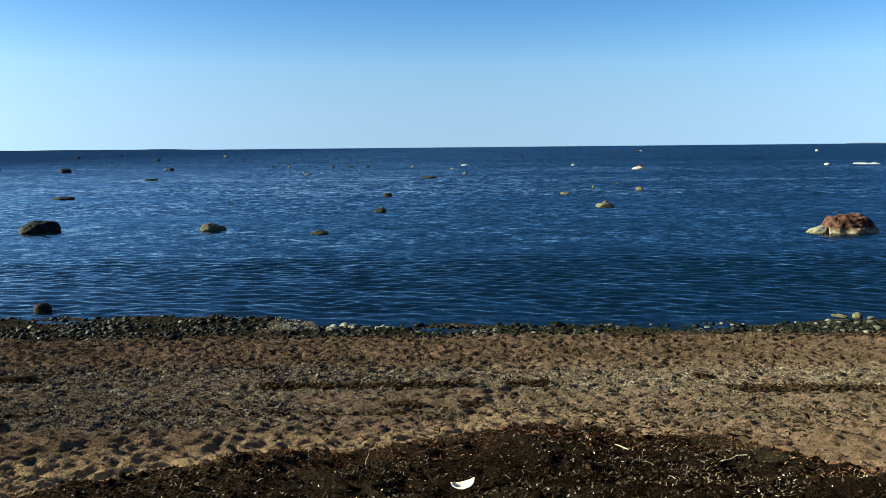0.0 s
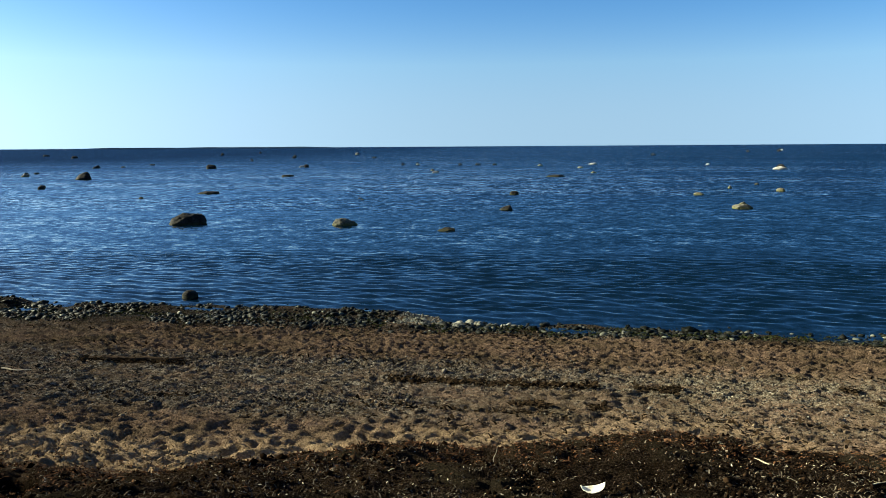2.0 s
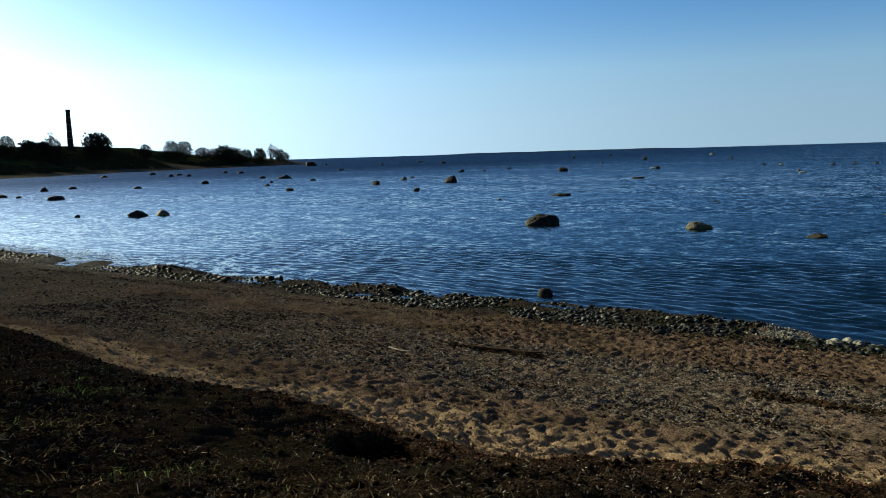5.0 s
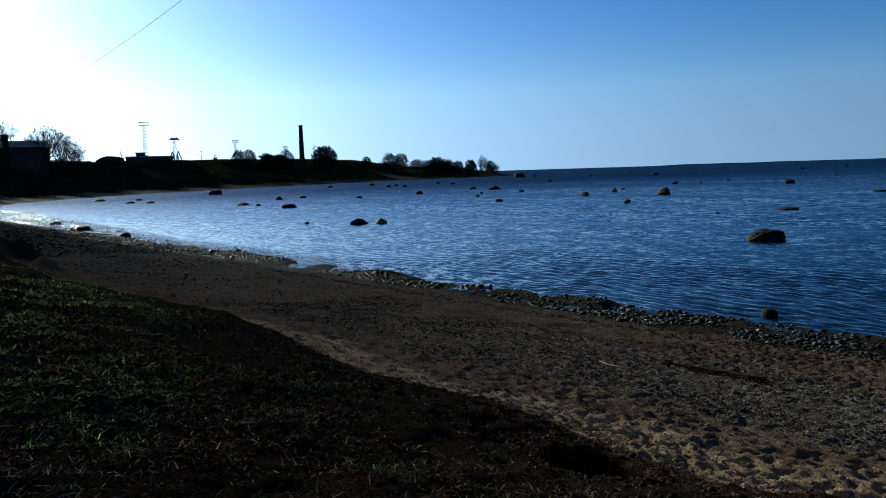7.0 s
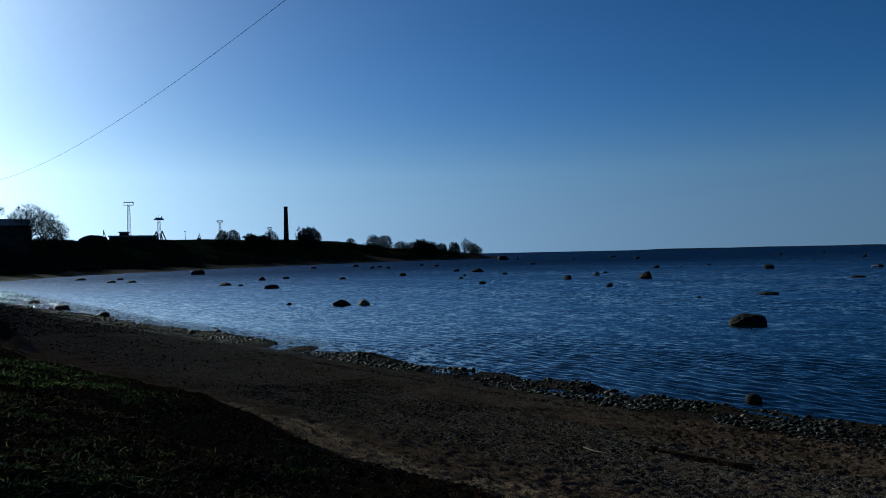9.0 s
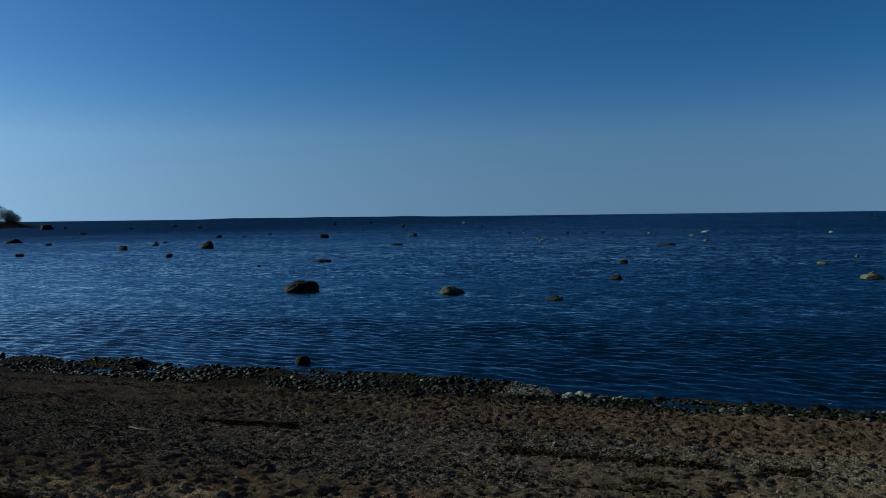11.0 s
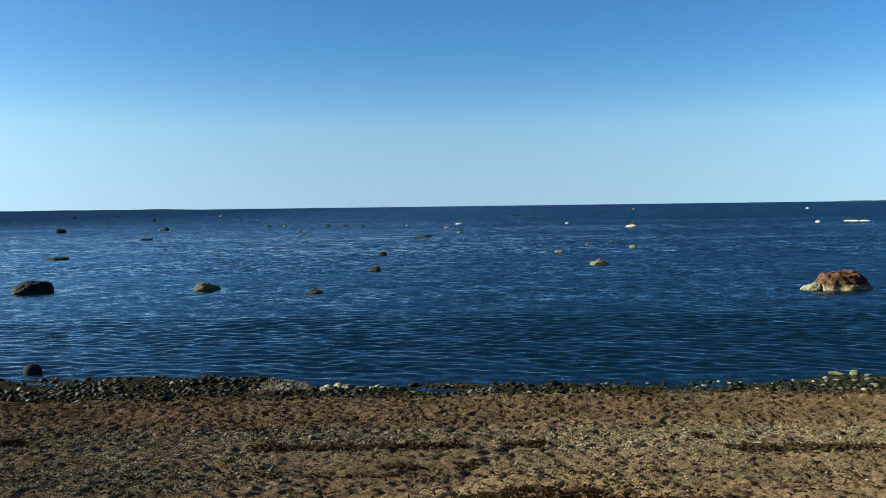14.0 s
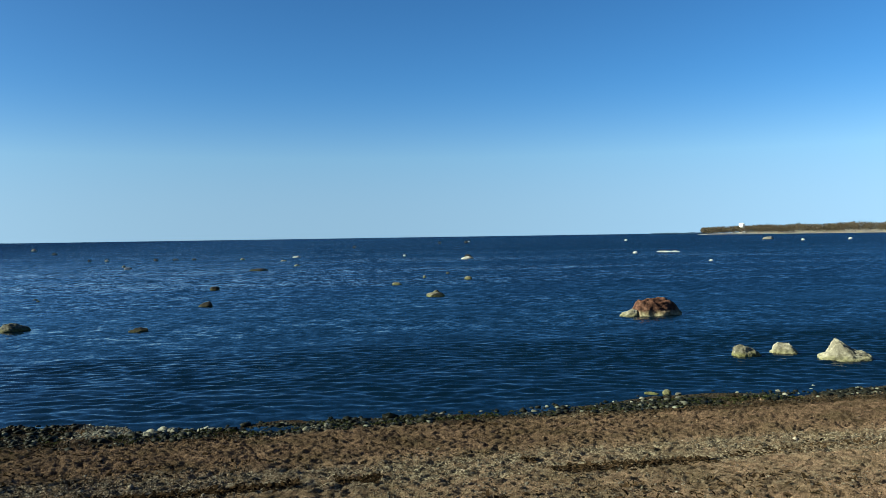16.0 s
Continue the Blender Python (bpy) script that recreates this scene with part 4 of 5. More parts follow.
def lumps(x, y, size, unit_v, unit_f, flat=0.6, sink=0.25, rough=0.3):
    """Stones of the given sizes lying on the ground at x, y: their corners and faces."""
    n, k = len(x), len(unit_v)
    turn = rng.uniform(0, 6.28, n)
    sx, sy, sz = size * rng.uniform(0.8, 1.35, n), size * rng.uniform(0.65, 1.0, n), size * flat * rng.uniform(0.65, 1.25, n)
    v = unit_v[None] * (1 + rough * rng.uniform(-1, 1, (n, k, 1)))
    v = v * np.stack([sx, sy, sz], -1)[:, None]
    c, s = np.cos(turn)[:, None], np.sin(turn)[:, None]
    px, py = v[..., 0] * c - v[..., 1] * s + x[:, None], v[..., 0] * s + v[..., 1] * c + y[:, None]
    pz = v[..., 2] + (np.maximum(ground_z(x, y), -0.05) + sz * (1 - 2 * sink))[:, None]
    f = unit_f[None] + (np.arange(n) * k)[:, None, None]
    return np.stack([px, py, pz], -1).reshape(-1, 3), f.reshape(-1, unit_f.shape[1])


def blades(x, y, length, width, lean, z=None):
    """Bent two-piece blades or ribbons standing or lying at x, y."""
    n = len(x)
    turn = rng.uniform(0, 6.28, n)
    lean = np.clip(lean + rng.normal(0, 0.25, n), 0, 1.5)
    dx, dy = np.cos(turn), np.sin(turn)
    base = np.stack([x, y, ground_z(x, y) if z is None else z], -1)
    side = np.stack([-dy, dx, rng.normal(0, 0.3, n)], -1) * (width / 2)[:, None]
    l1, l2 = length * 0.55, length * 0.45
    mid = base + np.stack([dx * np.sin(lean) * l1, dy * np.sin(lean) * l1, np.cos(lean) * l1], -1)
    le2 = np.clip(lean + 0.45, 0, 1.75)
    tip = mid + np.stack([dx * np.sin(le2) * l2, dy * np.sin(le2) * l2, np.cos(le2) * l2], -1)
    v = np.stack([base - side, base + side, mid + side * 0.75, mid - side * 0.75, tip], 1).reshape(-1, 3)
    o = (np.arange(n) * 5)[:, None]
    f = np.concatenate([o + np.array([[0, 1, 2]]), o + np.array([[0, 2, 3]]), o + np.array([[3, 2, 4]])])
    return v, f


# stones heaped along the waterline
def shore_y(x):
    return 20.15 + np.interp(x, [-60, -30, -12, -5, -3, 17, 40], [0.3, 0.1, -0.4, -0.5, -0.75, -0.8, -1.4])


def stone_spots(n, x0, x1):
    x = rng.uniform(x0, x1, n)
    thick = np.interp(x, [-30, -12, -5, -3.4, -1, 4, 10, 20], [1.5, 1.75, 1.7, 0.7, 0.6, 0.55, 0.6, 0.5])
    y = shore_y(x) - 0.3 + np.interp(x, [-12, -5, -3], [-0.25, -0.28, -0.16]) + thick * np.clip(rng.normal(0, 0.58, n), -1.2, 1.25)
    clump = 0.08 + field(x, y, 1.1, 61) + 0.6 * field(x, y, 0.5, 62) + 0.8 * field(x, y * 0 + 3, 2.4, 63)
    bare = fan(x, y) > 0.3 + 0.5 * rng.uniform(0, 1, n)
    keep = (clump + rng.uniform(-0.45, 0.5, n) > 0.0) & ~bare & (y > shore_y(x) - np.interp(x, [-5, -3], [1.95, 1.3]))
    return x[keep], y[keep]


x, y = np.concatenate([stone_spots(19000, -16, 17), stone_spots(1200, 17, 26)], 1)
s = np.interp(x, [-42, -5, -3, 26], [0.03, 0.026, 0.024, 0.024]) * np.exp(rng.normal(0.0, 0.68, len(x)))
pile("shore_stones", *lumps(x, y, np.clip(s, 0.012, 0.13), ICO_V, ICO_F, 0.5, 0.3, 0.36), M_WETSTONE, "dark wet weed-stained stones heaped along the waterline", "stones")
# stones nearer the sun, in the copy with backlit shade painted in
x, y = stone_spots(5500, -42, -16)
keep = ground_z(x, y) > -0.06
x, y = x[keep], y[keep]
pile("shore_stones", *lumps(x, y, np.clip(0.033 * np.exp(rng.normal(0.0, 0.65, len(x))), 0.012, 0.13), ICO_V, ICO_F, 0.5, 0.3, 0.36), M_BACKLITSTONE, "black wet stones where the beach bends away", "stones")
x, y = stone_spots(8000, -112, -42)
y += np.interp(x, [-110, -82, -60, -42], [4.4, 2.2, 0.2, 0])
far_x = rng.uniform(-190, -100, 3000)
far_y = shore_shift(far_x) + 20.2 + rng.normal(-1.2, 1.5, 3000)
x, y = np.concatenate([x, far_x]), np.concatenate([y, far_y])
keep = ground_z(x, y) > -0.03
x, y = x[keep], y[keep]
pile("shore_stones", *lumps(x, y, 0.045 * np.exp(rng.normal(0.1, 0.4, len(x))) * np.interp(-x, [60, 190], [1, 2.2]), OCTA_V, OCTA_F, 0.6, 0.2, 0.2), M_BACKLITSTONE, "dark wet stones along the far waterline", "stones")


def loose_stone_mesh(seed, mat):
    off = Vector((seed * 7.3, seed * 3.1, 1.7))
    b = bmesh.new()
    bmesh.ops.create_icosphere(b, subdivisions=2, radius=1.0)
    for v in b.verts:
        v.co *= 1 + 0.42 * noise.noise(v.co * 1.3 + off) + 0.14 * noise.noise(v.co * 3.1 + off)
        v.co.z *= 0.65
    me = bpy.data.meshes.new("shore_stone")
    b.to_mesh(me)
    b.free()
    me.materials.append(mat)
    return me


wet_meshes = [loose_stone_mesh(i, M_WETSTONE) for i in range(5)]
dry_meshes = [loose_stone_mesh(i + 9, M_DRYSTONE) for i in range(5)]


def shore_stone(x, y, size, dry):
    ob = new("shore_stone", rnd.choice(dry_meshes if dry else wet_meshes))
    z = max(gz(x, y), -0.05)
    ob.matrix_basis = pose(x, y, z + size * 0.3, rnd.uniform(-12, 12), rnd.uniform(-12, 12), rnd.uniform(0, 360)) @ Matrix.Diagonal((size, size * rnd.uniform(0.7, 1), size * rnd.uniform(0.7, 1.1), 1))
    return tagged(ob, "pale dry rounded stone on the waterline" if dry else "dark wet rounded stone at the waterline", "stone", "stones on the waterline")


for k in range(26):
    shore_stone(-2.5 + rnd.gauss(0, 0.75), 19.3 + rnd.gauss(0, 0.2), rnd.uniform(0.05, 0.11), True)
for sx, sy, ss in ((-2.85, 19.5, 0.13), (-2.55, 19.6, 0.15), (-2.3, 19.4, 0.12), (-1.95, 19.35, 0.1), (2.85, 19.25, 0.19), (3.3, 19.2, 0.15), (3.9, 19.15, 0.13)):
    shore_stone(sx, sy, ss, sy > 19.32)
for k in range(220):
    sx = rnd.uniform(-14, 16)
    shore_stone(sx, float(shore_y(sx)) - 0.15 + rnd.gauss(0, 0.42), rnd.uniform(0.04, 0.085), rnd.random() < (0.14 if sx > 3 else 0.03))

# pale pebbles added in place of foam and reflected sky on the wet patch
n = 3000
x, y = -4.0 + rng.normal(0, 0.5, n), 19.7 + rng.normal(0, 0.55, n)
keep = fan(x, y) > rng.uniform(0, 0.6, n)
x, y = x[keep], y[keep]
pile("pebbles", *lumps(x, y, 0.014 * np.exp(rng.normal(0, 0.55, len(x))), OCTA_V, OCTA_F, 0.4, 0.15, 0.3), M_DRYSTONE, "pale grey pebbles washed over the bare wet patch", "pebbles")

# gravel and shells
n = 115000
x, y = rng.uniform(-22, 16, n), rng.uniform(8.8, 15.2, n)
d = zone_gravel(x, y) * step(y - np.interp(x, TURF_X, TURF_Y), 1.9, 2.8) * np.clip(0.55 + 1.1 * field(x, y, 1.4, 71) + 0.6 * field(x, y, 0.4, 72), 0.05, 1)
keep = rng.uniform(0, 1, n) < d
x, y = x[keep], y[keep]
pale = rng.uniform(0, 1, len(x)) < 0.1 + 0.55 * step(x + 1.5 * field(x, y, 2, 73), -1.5, 2.5) * step(y, 11.6, 12.8)
size = 0.0105 * np.exp(rng.normal(0.1, 0.42, len(x)))
# pebbles towards the sun take the colour darkened as backlit
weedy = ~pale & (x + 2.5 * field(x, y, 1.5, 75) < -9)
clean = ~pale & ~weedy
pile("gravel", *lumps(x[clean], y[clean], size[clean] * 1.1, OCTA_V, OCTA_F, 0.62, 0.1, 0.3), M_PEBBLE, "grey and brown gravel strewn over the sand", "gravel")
pile("gravel", *lumps(x[weedy], y[weedy], size[weedy] * 1.1, OCTA_V, OCTA_F, 0.62, 0.1, 0.3), M_BACKLITPEBBLE, "dark weedy gravel beside the turf bank", "gravel")
pile("shell_gravel", *lumps(x[pale], y[pale], size[pale], OCTA_V, OCTA_F, 0.45, 0.1, 0.25), M_SHELL, "pale broken shells and pebbles in a tide band", "shells")
n = 13000
x = -20 - 90 * rng.uniform(0, 1, n) ** 1.4
y = np.interp(x, TURF_X, TURF_Y) + 2 + rng.uniform(0, 1, n) * (18.6 - np.interp(x, TURF_X, TURF_Y)) + shore_shift(x)
keep = field(x, y, 2.2, 74) + rng.uniform(-0.8, 0.8, n) > -0.2
x, y = x[keep], y[keep]
pile("gravel", *lumps(x, y, 0.022 * np.exp(rng.normal(0.1, 0.4, len(x))) * np.interp(-x, [20, 80], [1, 2]), OCTA_V, OCTA_F, 0.6, 0.2, 0.25), M_BACKLITPEBBLE, "dark weedy gravel along the curving far beach", "gravel")
n = 5500
x = rng.uniform(-115, -46, n)
low = np.interp(x, TURF_X, TURF_Y)
y = low + 0.6 + rng.uniform(0, 1, n) * (19.6 + shore_shift(x) - low)
pile("gravel", *lumps(x, y, 0.05 * np.exp(rng.normal(0.1, 0.4, n)), OCTA_V, OCTA_F, 0.6, 0.2, 0.25), M_BACKLITPEBBLE, "dark cobbles and gravel below the far bank", "gravel")
n = 4500
x, y = rng.uniform(-16, 16, n), rng.uniform(7.5, 18.8, n)
pile("pebbles", *lumps(x, y, 0.009 * np.exp(rng.normal(0.1, 0.45, n)), OCTA_V, OCTA_F, 0.6, 0.15, 0.25), M_PEBBLE, "single pebbles lying on the trampled sand", "pebbles")
n = 6000
x = rng.uniform(-18, 6.5, n)
y = np.interp(x, TURF_X, TURF_Y) + 0.1 + np.abs(rng.normal(0, 1.0, n))
keep = zone_turf(x, y) < 0.3
x, y = x[keep], y[keep]
n = len(x)
pile("sand_clods", *lumps(x, y, 0.013 * np.exp(rng.normal(0, 0.5, n)), OCTA_V, OCTA_F, 0.7, 0.2, 0.3), M_CLOD, "crumbled clods of dry sand between the footprints", "sand")
n = 14000
x, y = rng.uniform(-18, 17, n), rng.uniform(9, 18.7, n)
pile("sand_clods", *lumps(x, y, 0.0115 * np.exp(rng.normal(0, 0.4, n)), OCTA_V, OCTA_F, 0.75, 0.15, 0.35), M_DAMPCLOD, "crumbled clods of damp brown sand", "sand")
n = 2600
x, y = rng.uniform(-14, 10, n), rng.uniform(3.0, 13, n)
pile("shell_bits", *lumps(x, y, rng.uniform(0.006, 0.017, n), OCTA_V, OCTA_F, 0.5, 0.05, 0.2), M_SHELL, "white shell fragments on sand and turf", "shells")

# dry seaweed in streaks along the old tide lines
WRACK = [(-3.2, 1.7, 12.9, 0.1, 2600), (0.3, 1.8, 13.1, 0.09, 800), (-0.9, 0.5, 11.5, 0.1, 900), (2.6, 4.6, 13.3, 0.09, 800), (4.2, 7.6, 12.5, 0.12, 1500), (8, 13, 12.6, 0.2, 500),
         (-9.4, -7.3, 13.5, 0.12, 1100), (-34, -9, 17.0, 0.1, 1500), (-9, 0, 18.0, 0.12, 420), (3, 7, 17.6, 0.1, 260), (7, 16, 17.9, 0.12, 420), (-6, 3, 15.4, 0.25, 160), (-22, -10, 12.2, 0.9, 900),
         (-8, 8, 10.6, 0.7, 700), (2, 9, 10.2, 0.5, 420), (-16, 14, 18.9, 0.35, 1500), (-1.5, 4.5, 9.6, 0.3, 420), (-11, 2, 16.9, 0.05, 420), (-6, 11, 16.2, 0.05, 380), (-12, 1, 15.2, 0.06, 420), (-9, 7, 14.4, 0.06, 420), (-3, 8, 11.0, 0.06, 380), (-8, 0, 10.9, 0.06, 380)]
vs, fs, k = [], [], 0
for x0, x1, yc, wide, count in WRACK:
    x = rng.uniform(x0, x1, count)
    gate = field(x, x * 0 + yc, 0.7, 81) > -0.35
    x = x[gate]
    y = yc + 0.12 * field(x, x * 0, 1.5, 82) + rng.normal(0, wide, len(x))
    v, f = blades(x, y, rng.uniform(0.05, 0.16, len(x)), rng.uniform(0.02, 0.06, len(x)), 1.3)
    vs.append(v), fs.append(f + k)
    k += len(v)
pile("seaweed_wrack", np.concatenate(vs), np.concatenate(fs), M_WRACK, "dark dry seaweed left in streaks on the sand", "seaweed")
n = 9000
x, y = rng.uniform(-22, 18, n), 9 + 9.4 * rng.uniform(0, 1, n)
keep = field(x, y * 2.5, 0.9, 84) + 0.7 * field(x, y * 2, 0.35, 85) > 0.1
x, y = x[keep], y[keep]
pile("seaweed_crumbs", *blades(x, y, rng.uniform(0.02, 0.06, len(x)), rng.uniform(0.012, 0.03, len(x)), 1.45), M_WRACK, "scattered dark crumbs of dry seaweed", "seaweed")

n = 9000
x = rng.uniform(-32, 14, n)
y = shore_y(x) - np.interp(x, [-5, -3], [0.6, 0.55]) + rng.normal(0, 1, n) * np.interp(x, [-5, -3], [0.75, 0.32])
keep = (fan(x, y) < 0.3) & (field(x, y, 0.8, 86) + 0.6 * field(x, y, 0.3, 87) > -0.2) & (ground_z(x, y) > -0.12)
x, y = x[keep], y[keep]
n = len(x)
pile("wet_seaweed", *blades(x, y, rng.uniform(0.04, 0.13, n), rng.uniform(0.02, 0.05, n), 1.3, np.maximum(ground_z(x, y), -0.02) + rng.uniform(0.0, 0.05, n)), M_WEED, "dark olive wet seaweed draped over the shore stones", "seaweed")


# turf: dead and green blades on the bank
def turf_spots(n, x0, x1, y0, y1):
    x, y = rng.uniform(x0, x1, n), rng.uniform(y0, y1, n)
    t = turf_amount(x, y)
    t = t * step(hollow(x, y), 0.95, 1.15)
    keep = rng.uniform(0, 1, n) < t * np.clip(0.75 + 0.8 * field(x, y, 0.6, 91), 0.08, 1)
    return x[keep], y[keep]


x, y = turf_spots(92000, -15, 5.5, 1.0, 9.3)
n = len(x)
pile("dead_grass", *blades(x, y, rng.uniform(0.015, 0.055, n), rng.uniform(0.006, 0.014, n), 0.95), M_STRAW, "short brown dead grass covering the bank", "grass")
x, y = turf_spots(30000, -6, 6.5, -5, 1.2)
n = len(x)
pile("dead_grass", *blades(x, y, rng.uniform(0.02, 0.07, n), rng.uniform(0.008, 0.016, n), 1.0), M_STRAW, "short brown dead grass on top of the bank", "grass")
x, y = turf_spots(22000, -38, -15, -6, 8.5)
n = len(x)
pile("dead_grass", *blades(x, y, rng.uniform(0.05, 0.15, n), rng.uniform(0.008, 0.018, n), 1.15), M_OLDSTRAW, "dark dead grass further along the bank", "grass")
x, y = turf_spots(24000, -30, 5.5, 1.0, 8.0)
keep = field(x, y, 1.6, 95) + 0.5 * field(x, y, 0.5, 96) + 0.05 * (-x - 8) > 0.5
x, y = x[keep], y[keep]
n = len(x)
pile("green_grass", *blades(x, y, rng.uniform(0.03, 0.09, n), rng.uniform(0.003, 0.008, n), 1.0), M_GRASS, "fresh green grass tufts growing through the turf", "grass")
x, y = turf_spots(48000, -14, -2.5, -1.5, 4.0)
n = len(x)
pile("dead_grass", *blades(x, y, rng.uniform(0.04, 0.11, n), rng.uniform(0.005, 0.011, n), 1.2), M_OLDSTRAW, "dark rotting grass around the bank top", "grass")
x, y = turf_spots(22000, -17, -4.5, -2.0, 5.0)
keep = field(x, y, 1.2, 97) + 0.5 * field(x, y, 0.4, 98) > np.interp(y, [0.0, 1.5, 4.0], [-0.2, 0.15, 0.5])
x, y = x[keep], y[keep]
n = len(x)
pile("green_grass", *blades(x, y, rng.uniform(0.05, 0.15, n), rng.uniform(0.004, 0.009, n), 1.1), M_GRASS, "longer green grass on the bank top", "grass")
x, y = turf_spots(26000, -13, -3.0, -0.8, 2.6)
keep = field(x, y, 0.9, 102) + 0.5 * field(x, y, 0.3, 103) > np.interp(y, [0.8, 2.4], [-0.25, 0.4])
x, y = x[keep], y[keep]
n = len(x)
pile("green_grass", *blades(x, y, rng.uniform(0.05, 0.12, n), rng.uniform(0.006, 0.012, n), 1.25), M_GRASS, "lush matted green grass at the bank top", "grass")
x, y = turf_spots(26000, -36, -15, -3.0, 6.5)
keep = field(x, y, 2.5, 99) + 0.5 * field(x, y, 0.6, 100) + 0.25 * np.exp(-((x + 28) / 6) ** 2) > 0.3
x, y = x[keep], y[keep]
n = len(x)
pile("green_grass", *blades(x, y, rng.uniform(0.07, 0.18, n), rng.uniform(0.007, 0.014, n), 1.1), M_GRASS, "fresh green grass along the bank above the beach", "grass")
x, y = turf_spots(420, -13, 5, 3.0, 8.8)
n = len(x)
pile("straw", *blades(x, y, rng.uniform(0.04, 0.12, n), rng.uniform(0.003, 0.006, n), 1.4), M_STICK, "bleached straw stalks lying over the turf", "straw")


x, y = turf_spots(11000, -17, 5.5, -1.5, 8.6)
n = len(x)
pile("straw", *blades(x, y, 0.02 * np.exp(rng.normal(0, 0.45, n)), rng.uniform(0.006, 0.013, n), 1.3), M_STICK, "short pale straw flecks caught in the turf", "straw")
x, y = turf_spots(3600, -13, -3.5, -1.5, 2.6)
keep = field(x, y, 1.0, 101) > np.interp(y, [0.3, 1.8], [-0.5, 0.15])
x, y = x[keep], y[keep]
n = len(x)
pile("straw", *blades(x, y, rng.uniform(0.05, 0.15, n), rng.uniform(0.004, 0.008, n), 1.4), M_STICK, "pale matted straw strands over the bank top", "straw")
n = 16000
x = rng.uniform(-7.5, 6.5, n)
y = np.interp(x, TURF_X, TURF_Y) + rng.normal(0.1, 0.6, n)
pile("turf_debris", *blades(x, y, rng.uniform(0.02, 0.07, n), rng.uniform(0.008, 0.022, n), 1.3), M_DEBRIS, "rusty brown plant debris strewn from the turf edge", "debris")
x, y = turf_spots(26000, -17, 5.5, 0.5, 9.2)
pile("turf_clods", *lumps(x, y, 0.013 * np.exp(rng.normal(0, 0.5, len(x))), OCTA_V, OCTA_F, 0.7, 0.2, 0.45), M_SOILCLOD, "dark crumbled clods of peaty turf", "soil")

# ---- loose things on the bank ----
def scrap():
    """Half of a thin white plastic plate with a bent rim, propped on the turf."""
    b = bmesh.new()
    rings, spokes = 7, 16
    grid = []
    for i in range(rings + 1):
        r = i / rings
        row = []
        for k in range(spokes + 1):
            a = math.pi * (1 + k / spokes)
            ragged = 1 + 0.06 * noise.noise(Vector((k * 0.6, 2.0, 0))) * r
            x, y = math.cos(a) * r * ragged, math.sin(a) * r * ragged * 0.8
            row.append(b.verts.new((x * 0.095, y * 0.095, 0.035 * r ** 3 + 0.006 * noise.noise(Vector((x * 2, y * 2, 5))))))
        grid.append(row)
    for i in range(rings):
        for k in range(spokes):
            b.faces.new((grid[i][k], grid[i + 1][k], grid[i + 1][k + 1], grid[i][k + 1]))
    bmesh.ops.remove_doubles(b, verts=b.verts, dist=0.0005)
    bmesh.ops.solidify(b, geom=b.faces[:], thickness=0.003)
    ob = part("plastic_scrap", b, M_PAPER, smooth=True)
    ob.matrix_basis = pose(0.13, 5.86, gz(0.13, 5.86) + 0.085, 42, -9, 8)
    return tagged(ob, "broken half of a white plastic plate on turf", "litter")


scrap()


def stick(x, y, length, turn, mat, label, radius=0.008, rise=6):
    b = bmesh.new()
    last = Vector((-length / 2, 0, 0))
    for i in range(1, 6):
        p = Vector((-length / 2 + length * i / 5, rnd.uniform(-0.06, 0.06) * length, rnd.uniform(-0.02, 0.02) * length))
        rod(b, last, p, radius * (1.15 - 0.13 * i), radius * (1.1 - 0.15 * i))
        last = p
    ob = part("stick", b, mat)
    ob.matrix_basis = pose(x, y, gz(x, y) + radius * 1.2, 0, -rise, turn)
    return tagged(ob, label, "stick", "driftwood on the bank")


stick(1.83, 7.56, 0.24, 140, M_STICK, "short bleached driftwood stick on dark turf", 0.012)
stick(2.6, 6.9, 0.42, 15, M_STICK, "thin pale driftwood twig on dark turf")
stick(-0.75, 7.0, 0.3, 80, M_STICK, "upright pale dry stalk in the turf", 0.005, 60)
stick(-2.4, 6.4, 0.35, 30, M_BROWN, "brown weathered twig on the turf")
stick(-8.3, 13.45, 1.9, 4, M_BROWN, "dark driftwood branch lying on grey gravel", 0.05, 1)
stick(-9.9, 12.2, 0.7, -12, M_STICK, "pale driftwood branch lying on gravel", 0.018, 2)
stick(-7.0, 6.7, 0.5, 60, M_STICK, "pale twig on the turf edge", 0.008)
stick(-12.2, 10.4, 0.55, 110, M_STICK, "thin bleached branch on the gravel", 0.012)

# ---- overhead cable ----
def utility_pole(x, y, height):
    base = empty("utility_pole", x, y, gz(x, y))
    b = bmesh.new()
    rod(b, (0, 0, -0.5), (0, 0, height), 0.17, 0.11, 12)
    part("pole", b, M_POLE, base)
    b = bmesh.new()
    box(b, -0.06, 0.06, -0.9, 0.9, height - 0.5, height - 0.36)
    part("crossarm", b, M_POLE, base)
    b = bmesh.new()
    rod(b, (0, 0, height), (0, 0, height + 0.18), 0.05, 0.04, 8)
    part("insulator", b, M_TANK, base, "white porcelain insulator")
    return tagged(base, "weathered wooden utility pole carrying a cable", "utility pole", "cable poles")


def wire_z(x):
    return 9.6 + 0.00165 * (x + 43) ** 2


def wire_y(x):
    return 9.4 - 0.0555 * (x + 15.9)


for px in (13.0, -122.0):
    utility_pole(px, wire_y(px), wire_z(px) - gz(px, wire_y(px)) - 0.15)
b = bmesh.new()
pts = [Vector((px, wire_y(px), wire_z(px))) for px in np.linspace(13, -122, 61)]
for p, q in zip(pts, pts[1:]):
    rod(b, p, q, 0.006, sides=5)
